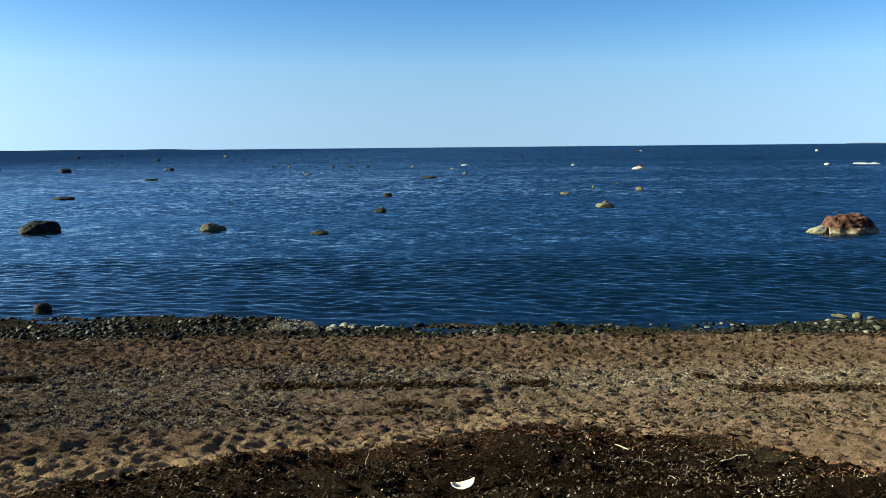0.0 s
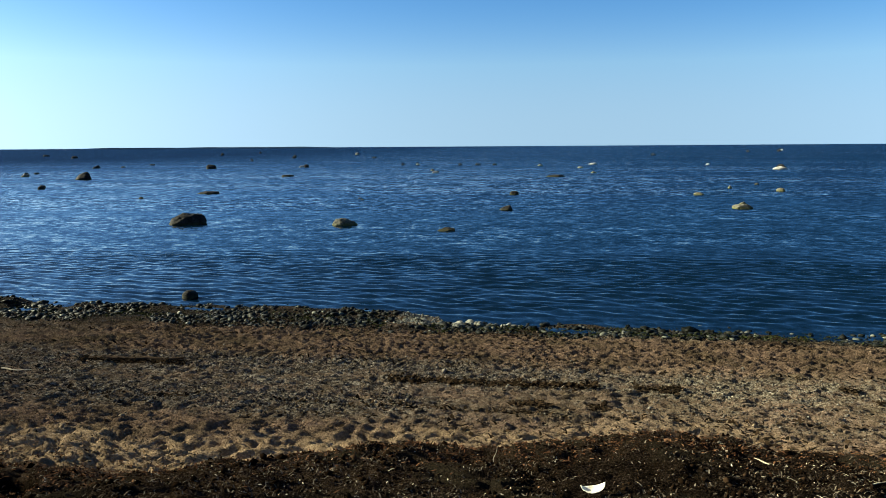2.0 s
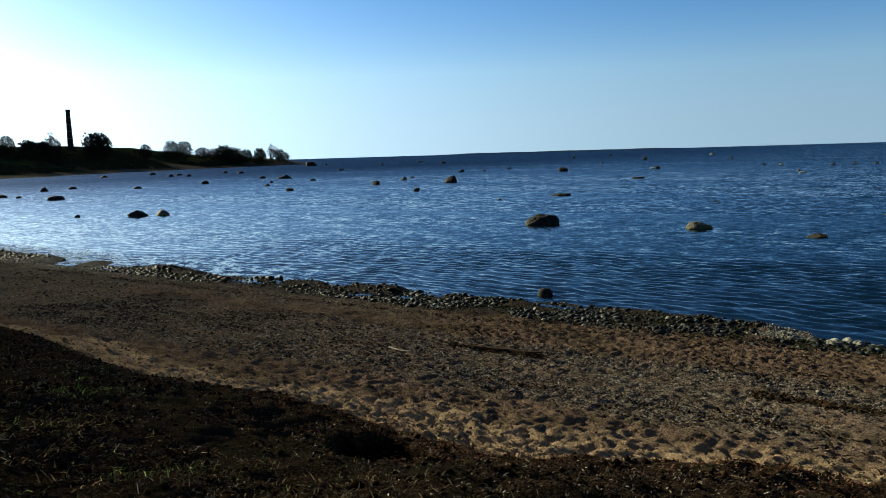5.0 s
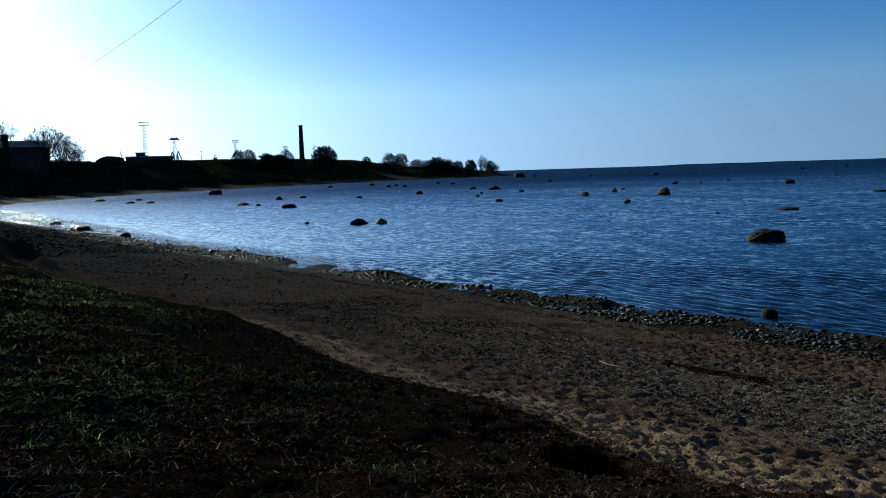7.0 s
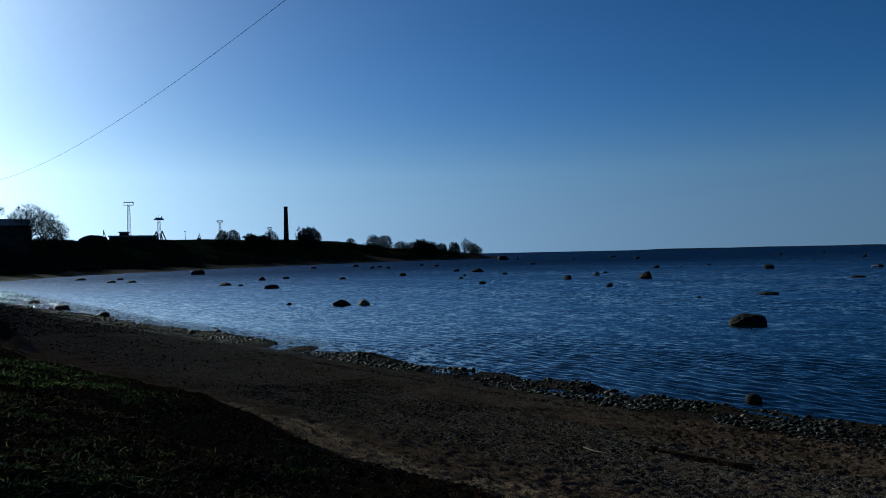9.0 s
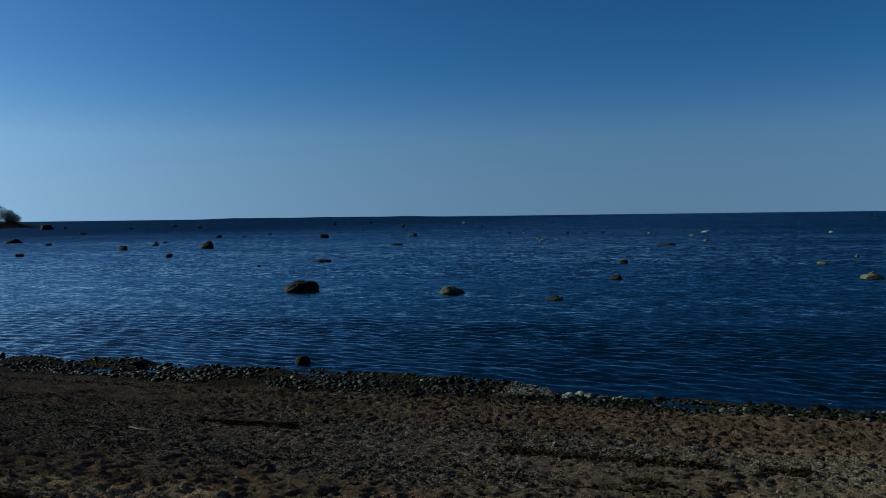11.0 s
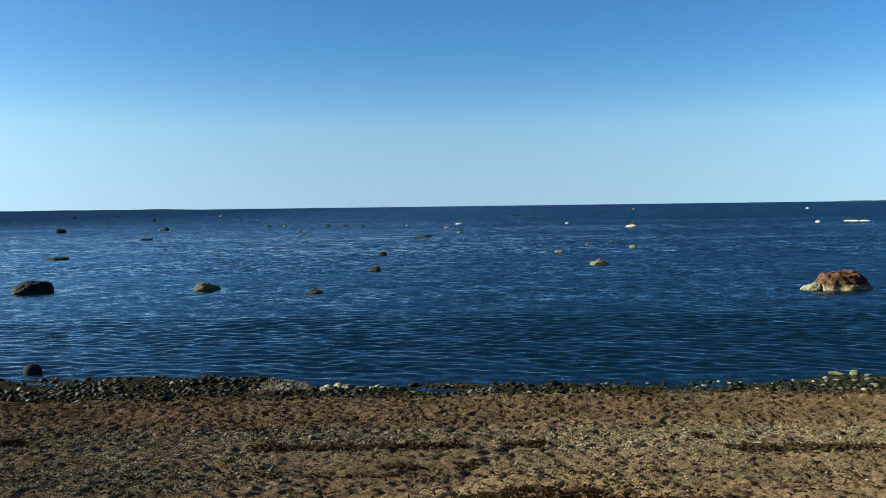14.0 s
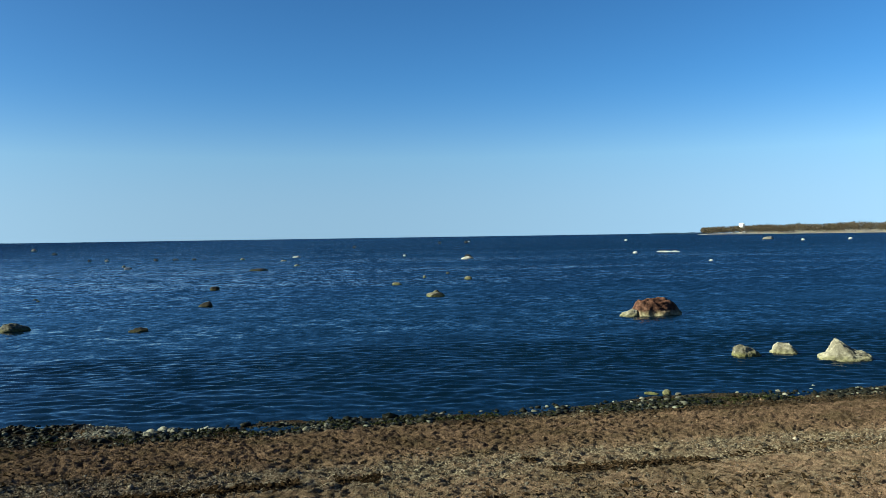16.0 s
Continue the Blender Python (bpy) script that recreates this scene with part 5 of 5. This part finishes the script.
tagged(part("overhead_cable", b, M_CABLE), "thin black overhead cable sagging between poles", "cable")


# ---- trees ----
def limb_tree(kind, seed):
    """A bare tree in a unit box: limbs that fork out to points spread through the crown, and fine twigs at their ends."""
    r = np.random.default_rng(seed)
    trunk, mid, half, tall, count = {
        "oak": (0.4, 0.7, 0.42, 0.29, 800), "round": (0.1, 0.5, 0.42, 0.44, 800),
        "slim": (0.22, 0.58, 0.2, 0.42, 360), "bush": (0.04, 0.42, 0.46, 0.48, 800)}[kind]
    d = r.normal(0, 1, (count, 3))
    d /= np.linalg.norm(d, axis=1)[:, None]
    uneven = 1 + 0.14 * np.sin(3 * np.arctan2(d[:, 1], d[:, 0]) + seed) * np.cos(2.5 * d[:, 2] + seed)
    aim = d * (r.uniform(0, 1, count) ** 0.42 * uneven)[:, None] * np.array([half, half, tall]) + np.array([0, 0, mid])
    aim = aim[aim[:, 2] > trunk * 0.8]
    aim = aim[np.argsort(np.linalg.norm(aim - np.array([0, 0, trunk]), axis=1))]
    places = [np.array([0, 0, -0.06]), np.array([0.01, 0, trunk * 0.5]), np.array([0, 0.01, trunk])]
    above = [-1, 0, 1]
    for p in aim:
        have = np.array(places[2:])
        way_ = p - have
        far = np.linalg.norm(way_, axis=1)
        cost = far * (1.5 - 0.5 * way_[:, 2] / (far + 1e-6)) + 0.25 * np.linalg.norm(have - np.array([0, 0, trunk]), axis=1)
        i = int(np.argmin(cost)) + 2
        q = places[i]
        steps = 3 if np.linalg.norm(p - q) > 0.08 else 2
        for k in range(1, steps + 1):
            u = k / steps
            bend = np.array([0, 0, 0.12 * np.linalg.norm(p - q) * math.sin(math.pi * u)]) * (1 if kind != "oak" else -0.4)
            places.append(q + (p - q) * u + bend + r.normal(0, 0.006, 3) * (u < 1))
            above.append(i if k == 1 else len(places) - 2)
    load = np.ones(len(places))
    for i in range(len(places) - 1, 0, -1):
        load[above[i]] += load[i]
    thick = (0.0012 if kind == "oak" else 0.0014) * np.sqrt(load)
    wood, vs, fs = bmesh.new(), [], []

    def flat(p, q, wp, wq):
        side = np.cross(q - p, r.normal(0, 1, 3))
        side /= np.linalg.norm(side) + 1e-9
        n0 = len(vs)
        vs.extend(Vector(v) for v in (p - side * wp, p + side * wp, q + side * wq, q - side * wq))
        fs.append((n0, n0 + 1, n0 + 2, n0 + 3))

    leaf = np.ones(len(places), bool)
    leaf[above[1:]] = False
    for i in range(1, len(places)):
        p, q = places[above[i]], places[i]
        if load[i] > 26:
            rod(wood, p, q, thick[above[i]] if above[i] > 1 else thick[i] * 1.15, thick[i], 5)
        else:
            flat(p, q, max(thick[i], 0.0015), max(thick[i], 0.0013))
    middle = np.array([0, 0, trunk])
    for i in np.flatnonzero(load < (4 if kind != "slim" else 6)):
        q = places[i]
        out = (q - middle) / (np.linalg.norm(q - middle) + 1e-9)
        for k in range(6 if leaf[i] else 3):
            w = out * 0.6 + r.normal(0, 0.6, 3)
            w /= np.linalg.norm(w)
            side = np.cross(w, r.normal(0, 1, 3)) * {"oak": 0.0018, "slim": 0.0026, "round": 0.0068, "bush": 0.022}[kind]
            n0 = len(vs)
            vs.extend(Vector(v) for v in (q - side, q + side, q + w * r.uniform(0.05, 0.12) * (0.8 if kind == "bush" else 1)))
            fs.append((n0, n0 + 1, n0 + 2))
    zs, xs = sorted(v.z for v in vs), sorted(abs(v.x) for v in vs)
    return wood, vs, fs, zs[int(len(zs) * 0.995)], xs[int(len(xs) * 0.985)]


TREES = {}


def tree(az, dist, top_el, width, kind):
    """A bare tree in direction az, reaching up to the elevation top_el, width metres across."""
    dist = max(dist, float(np.interp(az, [45.9, 48, 52, 60, 68, 74, 78, 81], [612, 585, 562, 455, 368, 318, 285, 280])))
    x, y = -math.sin(radians(az)) * dist, math.cos(radians(az)) * dist
    z = gz(x, y) - 0.3
    width *= dist / 450 if az < 66 else 1.15
    h = EYE + dist * math.tan(radians(top_el)) - z
    v = (kind, rnd.randrange(3))
    if v not in TREES:
        wood, vs, fs, top, wide = limb_tree(kind, 40 + 7 * v[1] + len(kind))
        base = empty("tree", 0, 0, -900)
        for q in wood.verts:
            q.co = Vector((q.co.x / wide / 2, q.co.y / wide / 2, q.co.z / top))
        part("trunk", wood, M_BARK, base)
        mesh_object("crown", [(q.x / wide / 2, q.y / wide / 2, q.z / top) for q in vs], fs, M_EVERGREEN if kind == "bush" else M_TWIG, base)
        TREES[v] = base
        ob = base
        ob.matrix_basis = pose(x, y, z, 0, 0, rnd.uniform(0, 360)) @ Matrix.Diagonal((width, width, h, 1))
    else:
        src = TREES[v]
        ob = copy_thing(src, pose(x, y, z, 0, 0, rnd.uniform(0, 360)))
        ob.scale = (width, width, h)
    label = {"oak": "tall bare spreading tree beside the buildings", "round": "bare spreading deciduous tree on the headland", "slim": "slender bare tree on the headland", "bush": "dense dark rounded bush on the headland bank"}[kind]
    return tagged(ob, label, "bush" if kind == "bush" else "tree", "trees on the headland")


tree(79.2, 330, 4.06, 13, "oak")
tree(81.6, 335, 3.7, 11, "oak")
tree(76.4, 305, 3.80, 10, "oak")
tree(75.6, 305, 3.3, 6, "oak")
tree(75.05, 300, 3.1, 4.5, "slim")
tree(74.6, 300, 2.6, 5, "oak")
tree(77.3, 310, 3.2, 6, "oak")
tree(64.2, 430, 1.95, 8, "round")
tree(63.5, 430, 1.97, 8, "round")
tree(62.3, 440, 1.66, 9, "bush")
tree(61.4, 450, 1.6, 6, "round")
tree(60.9, 450, 1.86, 9, "round")
tree(58.5, 450, 2.06, 10, "round")
tree(57.9, 452, 2.0, 10, "round")
tree(58.2, 455, 2.06, 12, "round")
tree(53.5, 505, 1.45, 8, "round")
tree(52.7, 505, 1.4, 9, "round")
tree(51.5, 510, 0.95, 8, "round")
tree(50.7, 515, 0.85, 8, "round")
tree(50.1, 515, 1.04, 9, "bush")
tree(49.6, 515, 0.9, 9, "bush")
tree(49.2, 520, 0.85, 7, "round")
tree(48.54, 525, 0.74, 6.4, "bush")
tree(47.58, 530, 0.78, 6.4, "bush")
tree(46.75, 540, 1.12, 5, "slim")
tree(46.4, 540, 0.85, 4, "slim")
tree(46.15, 545, 0.7, 5, "round")
tree(45.85, 545, 0.45, 5, "round")
tree(55.2, 500, 1.25, 6, "round")

# thicket over the bank of the headland
n = 3400
az, dist = rng.uniform(45.9, 81, n), 0
base_d = np.interp(az, [45.9, 52, 60, 68, 74, 78, 81], [585, 512, 405, 318, 268, 232, 225])
dist = base_d + 7 + rng.uniform(0, 78, n)
bx, by = -np.sin(np.radians(az)) * dist, np.cos(np.radians(az)) * dist
bz = ground_z(bx, by)
keep = (field(bx, by, 20, 77) > -0.35) & (bz > 1.2) & ((bz > 6.6) | (bz < 4.6) | (az < 65.5) | (az > 75) | (field(bx, by, 14, 78) > 0.45))
bx, by, bz = bx[keep], by[keep], bz[keep]
vs = []
for cx, cy, cz in zip(bx, by, bz):
    rad = rng.uniform(0.8, 2.0)
    d = rng.normal(0, 1, (56, 3))
    d /= np.linalg.norm(d, axis=1)[:, None]
    c = d * rad * rng.uniform(0.5, 1.0, (56, 1)) * np.array([1.5, 1.5, 0.9]) + np.array([cx, cy, cz + 0.3 * rad])
    vs.append((c[:, None] + rng.normal(0, 0.27, (56, 3, 3))).reshape(-1, 3))
vs = np.concatenate(vs)
pile("thicket", vs, np.arange(len(vs)).reshape(-1, 3), M_EVERGREEN, "dark leafless thicket covering the far bank", "bushes")


# ---- works and harbour on the headland ----
def spot(az, dist):
    x, y = -math.sin(radians(az)) * dist, math.cos(radians(az)) * dist
    return x, y, gz(x, y)


def rise(dist, el):
    return EYE + dist * math.tan(radians(el))


def factory_chimney(az, dist, el):
    x, y, z = spot(az, dist)
    h = rise(dist, el) - z
    base = empty("factory_chimney", x, y, z)
    b = bmesh.new()
    rod(b, (0, 0, -1), (0, 0, h - 1.0), 1.72, 1.13, 20)
    part("shaft", b, M_BRICK, base)
    b = bmesh.new()
    rod(b, (0, 0, h - 1.0), (0, 0, h), 1.28, 1.24, 20)
    part("crown_ring", b, M_BRICK, base)
    b = bmesh.new()
    box(b, -2.0, 2.0, -2.0, 2.0, -1, 2.2)
    part("plinth", b, M_BRICK, base)
    for k in range(4):
        b = bmesh.new()
        zz = h * (0.3 + 0.17 * k)
        rr = 1.72 - 0.59 * zz / h + 0.06
        rod(b, (0, 0, zz), (0, 0, zz + 0.25), rr, rr, 20)
        part("iron_band", b, M_STEEL, base, "dark iron band")
    return tagged(base, "tall tapering sooty brick factory chimney", "chimney")


factory_chimney(59.8, 500, 3.62)


def lattice(b, h, w0, w1, bays):
    """Four corner posts with crossed bracing."""
    for k in range(bays):
        a, c = k / bays, (k + 1) / bays
        wa, wc = w0 + (w1 - w0) * a, w0 + (w1 - w0) * c
        ca = [Vector((sx * wa, sy * wa, h * a)) for sx, sy in ((-1, -1), (1, -1), (1, 1), (-1, 1))]
        cc = [Vector((sx * wc, sy * wc, h * c)) for sx, sy in ((-1, -1), (1, -1), (1, 1), (-1, 1))]
        for i in range(4):
            j = (i + 1) % 4
            rod(b, ca[i], cc[i], 0.11, sides=4)
            rod(b, ca[i], cc[j], 0.07, sides=4)
            rod(b, cc[i], cc[j], 0.07, sides=4)


def floodlight_mast(az, dist, el, wide, fork):
    x, y, z = spot(az, dist)
    h = rise(dist, el) - z
    base = empty("floodlight_mast", x, y, z, az)
    b = bmesh.new()
    lattice(b, h - 1.6, 0.95, 0.5, 12)
    part("lattice_tower", b, M_STEEL, base)
    b = bmesh.new()
    if fork:
        rod(b, (0, 0, h - 1.7), (-wide / 2, 0, h - 0.5), 0.15)
        rod(b, (0, 0, h - 1.7), (wide / 2, 0, h - 0.5), 0.15)
    box(b, -wide / 2, wide / 2, -1.2, 1.2, h - 1.7, h - 1.5)
    part("platform", b, M_STEEL, base)
    b = bmesh.new()
    for sx in (-1, 1):
        for sy in (-1, 1):
            rod(b, (sx * wide / 2, sy * 1.2, h - 1.5), (sx * wide / 2, sy * 1.2, h - 0.2), 0.06, sides=4)
    box(b, -wide / 2, wide / 2, -1.25, -1.15, h - 0.45, h - 0.35)
    box(b, -wide / 2, wide / 2, 1.15, 1.25, h - 0.45, h - 0.35)
    part("railing", b, M_STEEL, base)
    for k in range(4):
        b = bmesh.new()
        lx = -wide / 2 + wide * (k + 0.5) / 4
        box(b, lx - 0.35, lx + 0.35, -1.45, -1.2, h - 0.6, h)
        part("floodlight", b, M_STEEL, base)
    return tagged(base, "tall steel lattice mast with floodlights on top", "mast", "floodlight masts")


floodlight_mast(70.38, 420, 3.97, 4.6, False)
floodlight_mast(64.4, 520, 2.67, 3.6, True)
floodlight_mast(60.95, 560, 2.15, 3.0, True)


def harbour_crane(az, dist, el, legs):
    x, y, z = spot(az, dist)
    h = rise(dist, el) - z
    base = empty("harbour_crane", x, y, z, az)
    b = bmesh.new()
    lattice(b, h * 0.8, 1.1, 0.8, 10)
    part("tower", b, M_STEEL, base)
    b = bmesh.new()
    box(b, -3.0, 3.0, -1.4, 1.4, h * 0.8, h * 0.84)
    box(b, -2.2, 2.2, -1.2, 1.2, h * 0.84, h * 0.87)
    part("top_platform", b, M_STEEL, base)
    b = bmesh.new()
    rod(b, (0, 0, h * 0.84), (0, 0, h), 0.22, 0.1)
    rod(b, (-1.6, 0, h * 0.84), (-1.6, 0, h * 0.9), 0.3)
    rod(b, (1.6, 0, h * 0.84), (1.6, 0, h * 0.92), 0.3)
    part("beacon_mast", b, M_STEEL, base)
    for sx, top, foot in legs:
        b = bmesh.new()
        rod(b, (sx * 0.35, 0.4, h * top), (sx, 0, h * foot), 0.45, 0.25)
        rod(b, (sx * 0.35, 0.4, h * top), (sx * 0.1, 0, h * foot), 0.3, 0.3)
        part("jib", b, M_STEEL, base)
    return tagged(base, "dark steel harbour crane tower with folded jibs", "crane", "harbour cranes")


harbour_crane(68.45, 520, 3.15, ((-4.5, 0.42, 0.05), (4.8, 0.44, 0.02), (-2.4, 0.36, 0.0), (2.8, 0.34, 0.0)))


def jib_crane(az, dist, el):
    x, y, z = spot(az, dist)
    h = rise(dist, el) - z
    base = empty("jib_crane", x, y, z, az)
    b = bmesh.new()
    rod(b, (-1.2, 0, -0.5), (0, 0, h), 0.3, 0.22)
    part("jib", b, M_STEEL, base)
    b = bmesh.new()
    rod(b, (1.8, 0, -0.5), (0.2, 0, h * 0.85), 0.35, 0.2)
    part("back_leg", b, M_STEEL, base)
    b = bmesh.new()
    box(b, -1.4, 0.9, -0.9, 0.9, h * 0.35, h * 0.55)
    part("cabin", b, M_STEEL, base)
    return tagged(base, "small distant steel jib crane", "crane", "harbour cranes")


jib_crane(71.96, 500, 2.08)
jib_crane(65.8, 560, 1.78)
x, y, z = spot(66.74, 500)
base = empty("lamp_post", x, y, z)
b = bmesh.new()
rod(b, (0, 0, -0.5), (0, 0, rise(500, 1.9) - z), 0.2, 0.12)
part("post", b, M_STEEL, base)
b = bmesh.new()
box(b, -1.0, 1.0, -0.25, 0.25, rise(500, 1.9) - z, rise(500, 1.93) - z)
part("lamp_head", b, M_STEEL, base)
tagged(base, "slim steel lamp post on the skyline", "lamp post")


def shed(az, dist, width, depth, eaves, ridge, wall_mat, label, windows, pitched=True, twist=0.0):
    """A long building seen from its side: walls, roof and windows."""
    x, y, z = spot(az, dist)
    base = empty("building", x, y, z, az + twist)
    b = bmesh.new()
    box(b, -width / 2, width / 2, -depth / 2, depth / 2, -1.5, eaves)
    part("wall", b, wall_mat, base)
    b = bmesh.new()
    o = 0.4
    if pitched:
        v = [b.verts.new(p) for p in ((-width / 2 - o, -depth / 2 - o, eaves), (width / 2 + o, -depth / 2 - o, eaves), (width / 2 + o, depth / 2 + o, eaves), (-width / 2 - o, depth / 2 + o, eaves),
                                      (-width / 2 - o, 0, ridge), (width / 2 + o, 0, ridge))]
        for f in ((0, 1, 5, 4), (2, 3, 4, 5), (0, 4, 3), (1, 2, 5), (3, 2, 1, 0)):
            b.faces.new([v[i] for i in f])
    else:
        box(b, -width / 2 - o, width / 2 + o, -depth / 2 - o, depth / 2 + o, eaves, ridge)
    part("roof", b, M_ROOF, base)
    for k in range(windows):
        wx = -width / 2 + width * (k + 0.5) / windows
        b = bmesh.new()
        box(b, wx - 0.55, wx + 0.55, -depth / 2 - 0.05, -depth / 2 + 0.05, eaves * 0.35, eaves * 0.35 + 1.5)
        win = part("window", b, M_PLASTER, base)
        b = bmesh.new()
        box(b, wx - 0.47, wx + 0.47, -depth / 2 - 0.08, -depth / 2 - 0.055, eaves * 0.35 + 0.08, eaves * 0.35 + 1.42)
        part("pane", b, M_GLASS, win)
    return tagged(base, label, "building", "buildings on the headland")


shed(80.9, 300, 15, 9, rise(300, 2.45) - spot(80.9, 300)[2], rise(300, 2.98) - spot(80.9, 300)[2], M_PLASTER, "long dark boarded building with pitched roof", 5, twist=-24)
shed(78.0, 306, 17.2, 8, rise(306, 2.25) - spot(77.6, 306)[2], rise(306, 2.7) - spot(77.6, 306)[2], M_PLASTER, "low boarded building with grey metal roof", 4, twist=-8)
x, y, z = spot(78.74, 300)
base = empty("brick_stack", x, y, z, 78)
b = bmesh.new()
box(b, -0.9, 0.9, -0.9, 0.9, -1, rise(300, 3.12) - z)
part("shaft", b, M_BRICK, base)
b = bmesh.new()
box(b, -1.05, 1.05, -1.05, 1.05, rise(300, 3.12) - z, rise(300, 3.2) - z)
part("cap", b, M_BRICK, base)
tagged(base, "square brick chimney stack between two buildings", "chimney")
shed(70.15, 405, 21, 10, rise(405, 1.58) - spot(70.15, 405)[2], rise(405, 1.66) - spot(70.15, 405)[2], M_PLASTER, "low flat-roofed dark warehouse on the skyline", 7, False)
shed(70.7, 402, 4.2, 4, rise(402, 1.86) - spot(70.7, 402)[2], rise(402, 1.93) - spot(70.7, 402)[2], M_PLASTER, "small square control room above the warehouse", 2, False)
shed(61.9, 505, 12, 8, rise(505, 1.42) - spot(61.9, 505)[2], rise(505, 1.52) - spot(61.9, 505)[2], M_BRICK, "low brick works building beside the chimney", 4, False)

# heap of spoil on the skyline
x, y, z = spot(72.6, 385)
b = bmesh.new()
bmesh.ops.create_icosphere(b, subdivisions=4, radius=1.0)
for v in b.verts:
    v.co *= 1 + 0.12 * noise.noise(v.co * 2.2)
    v.co = Vector((v.co.x * 6.5, v.co.y * 6, v.co.z * (rise(385, 1.72) - z)))
ob = part("spoil_heap", b, M_BARK, smooth=True)
ob.matrix_basis = pose(x, y, z, 0, 0, 0)
tagged(ob, "dark mound of spoil on the skyline", "mound")


# ---- right-hand headland and far coasts ----
def low_land(name, az0, az1, dist, depth, top, mat, label, seed):
    """A long low hump of land with a beach-like foot."""
    vs, fs = [], []
    n = 60
    rows_ = ((-1.0, 0.0), (0.0, 0.03), (0.04, 0.1), (0.2, 0.55), (0.5, 0.9), (1.0, 1.0))
    for i in range(n + 1):
        u = i / n
        az = radians(az0 + (az1 - az0) * u)
        fade = min(1.0, u * 7, (1 - u) * 7)
        k = fade * (0.8 + 0.35 * noise.noise(Vector((u * 9, seed, 0))))
        for d, hgt in rows_:
            r = dist + d * depth
            vs.append((-math.sin(az) * r, math.cos(az) * r, -1.0 + (1.0 + top * k) * hgt if d >= 0 else -3.0))
    m = len(rows_)
    for i in range(n):
        for j in range(m - 1):
            a = i * m + j
            fs.append((a, a + 1, a + m + 1, a + m))
    return tagged(mesh_object(name, vs, fs, mat, smooth=True), label, "far land", kind="structure")


low_land("far_coast_west", 16.5, 35.2, 3900, 300, 6.0, M_HAZY_FARLAND, "low dark strip of far coast on the horizon", 2.0)
low_land("far_coast_east", -26.8, -32, 3300, 300, 5.0, M_HAZY_FARLAND, "thin strip of far coast on the horizon", 4.0)
low_land("headland_east", -30.4, -64, 1480, 260, 8.5, M_SALT, "low headland with pale beach foot", 6.0)
n = 2300
az = -(30.7 + 31 * rng.uniform(0, 1, n) ** 1.05)
dist = 1488 + rng.uniform(0, 190, n)
tx, ty = -np.sin(np.radians(az)) * dist, np.cos(np.radians(az)) * dist
tall = np.interp(-az, [30.7, 31.5, 34, 40, 64], [10, 12.5, 15, 18, 19]) * rng.uniform(0.86, 1.0, n) * (0.95 + 0.09 * field(az, az * 0, 0.8, 111) + 0.05 * field(az, az * 0, 0.25, 112))
low = np.interp(dist, [1500, 1680], [1.5, 6.0])
crown = rng.normal(0, 1, (n, 40, 3))
crown /= np.linalg.norm(crown, axis=2)[..., None]
cen = crown * rng.uniform(0.5, 1, (n, 40, 1)) * np.stack([rng.uniform(3.5, 6.0, n), rng.uniform(3.5, 6.0, n), tall * 0.42], -1)[:, None]
cen += np.stack([tx, ty, low + tall * 0.5], -1)[:, None]
tri = cen[:, :, None] + rng.normal(0, 0.8, (n, 40, 3, 3))
tri = tri.reshape(-1, 3)
pile("far_woods", tri, np.arange(len(tri)).reshape(-1, 3), M_WOODS, "brown leafless woods covering the far headland", "woods")
x, y = -math.sin(radians(-33.28)) * 1575, math.cos(radians(-33.28)) * 1575
base = empty("storage_tank", x, y, 1.0)
b = bmesh.new()
rod(b, (0, 0, 0), (0, 0, 18.5), 4.9, 4.9, 32)
part("shell", b, M_TANK, base)
b = bmesh.new()
rod(b, (0, 0, 18.5), (0, 0, 20.0), 5.0, 1.2, 32)
part("roof", b, M_TANK, base)
tagged(base, "white cylindrical storage tank among far trees", "tank")
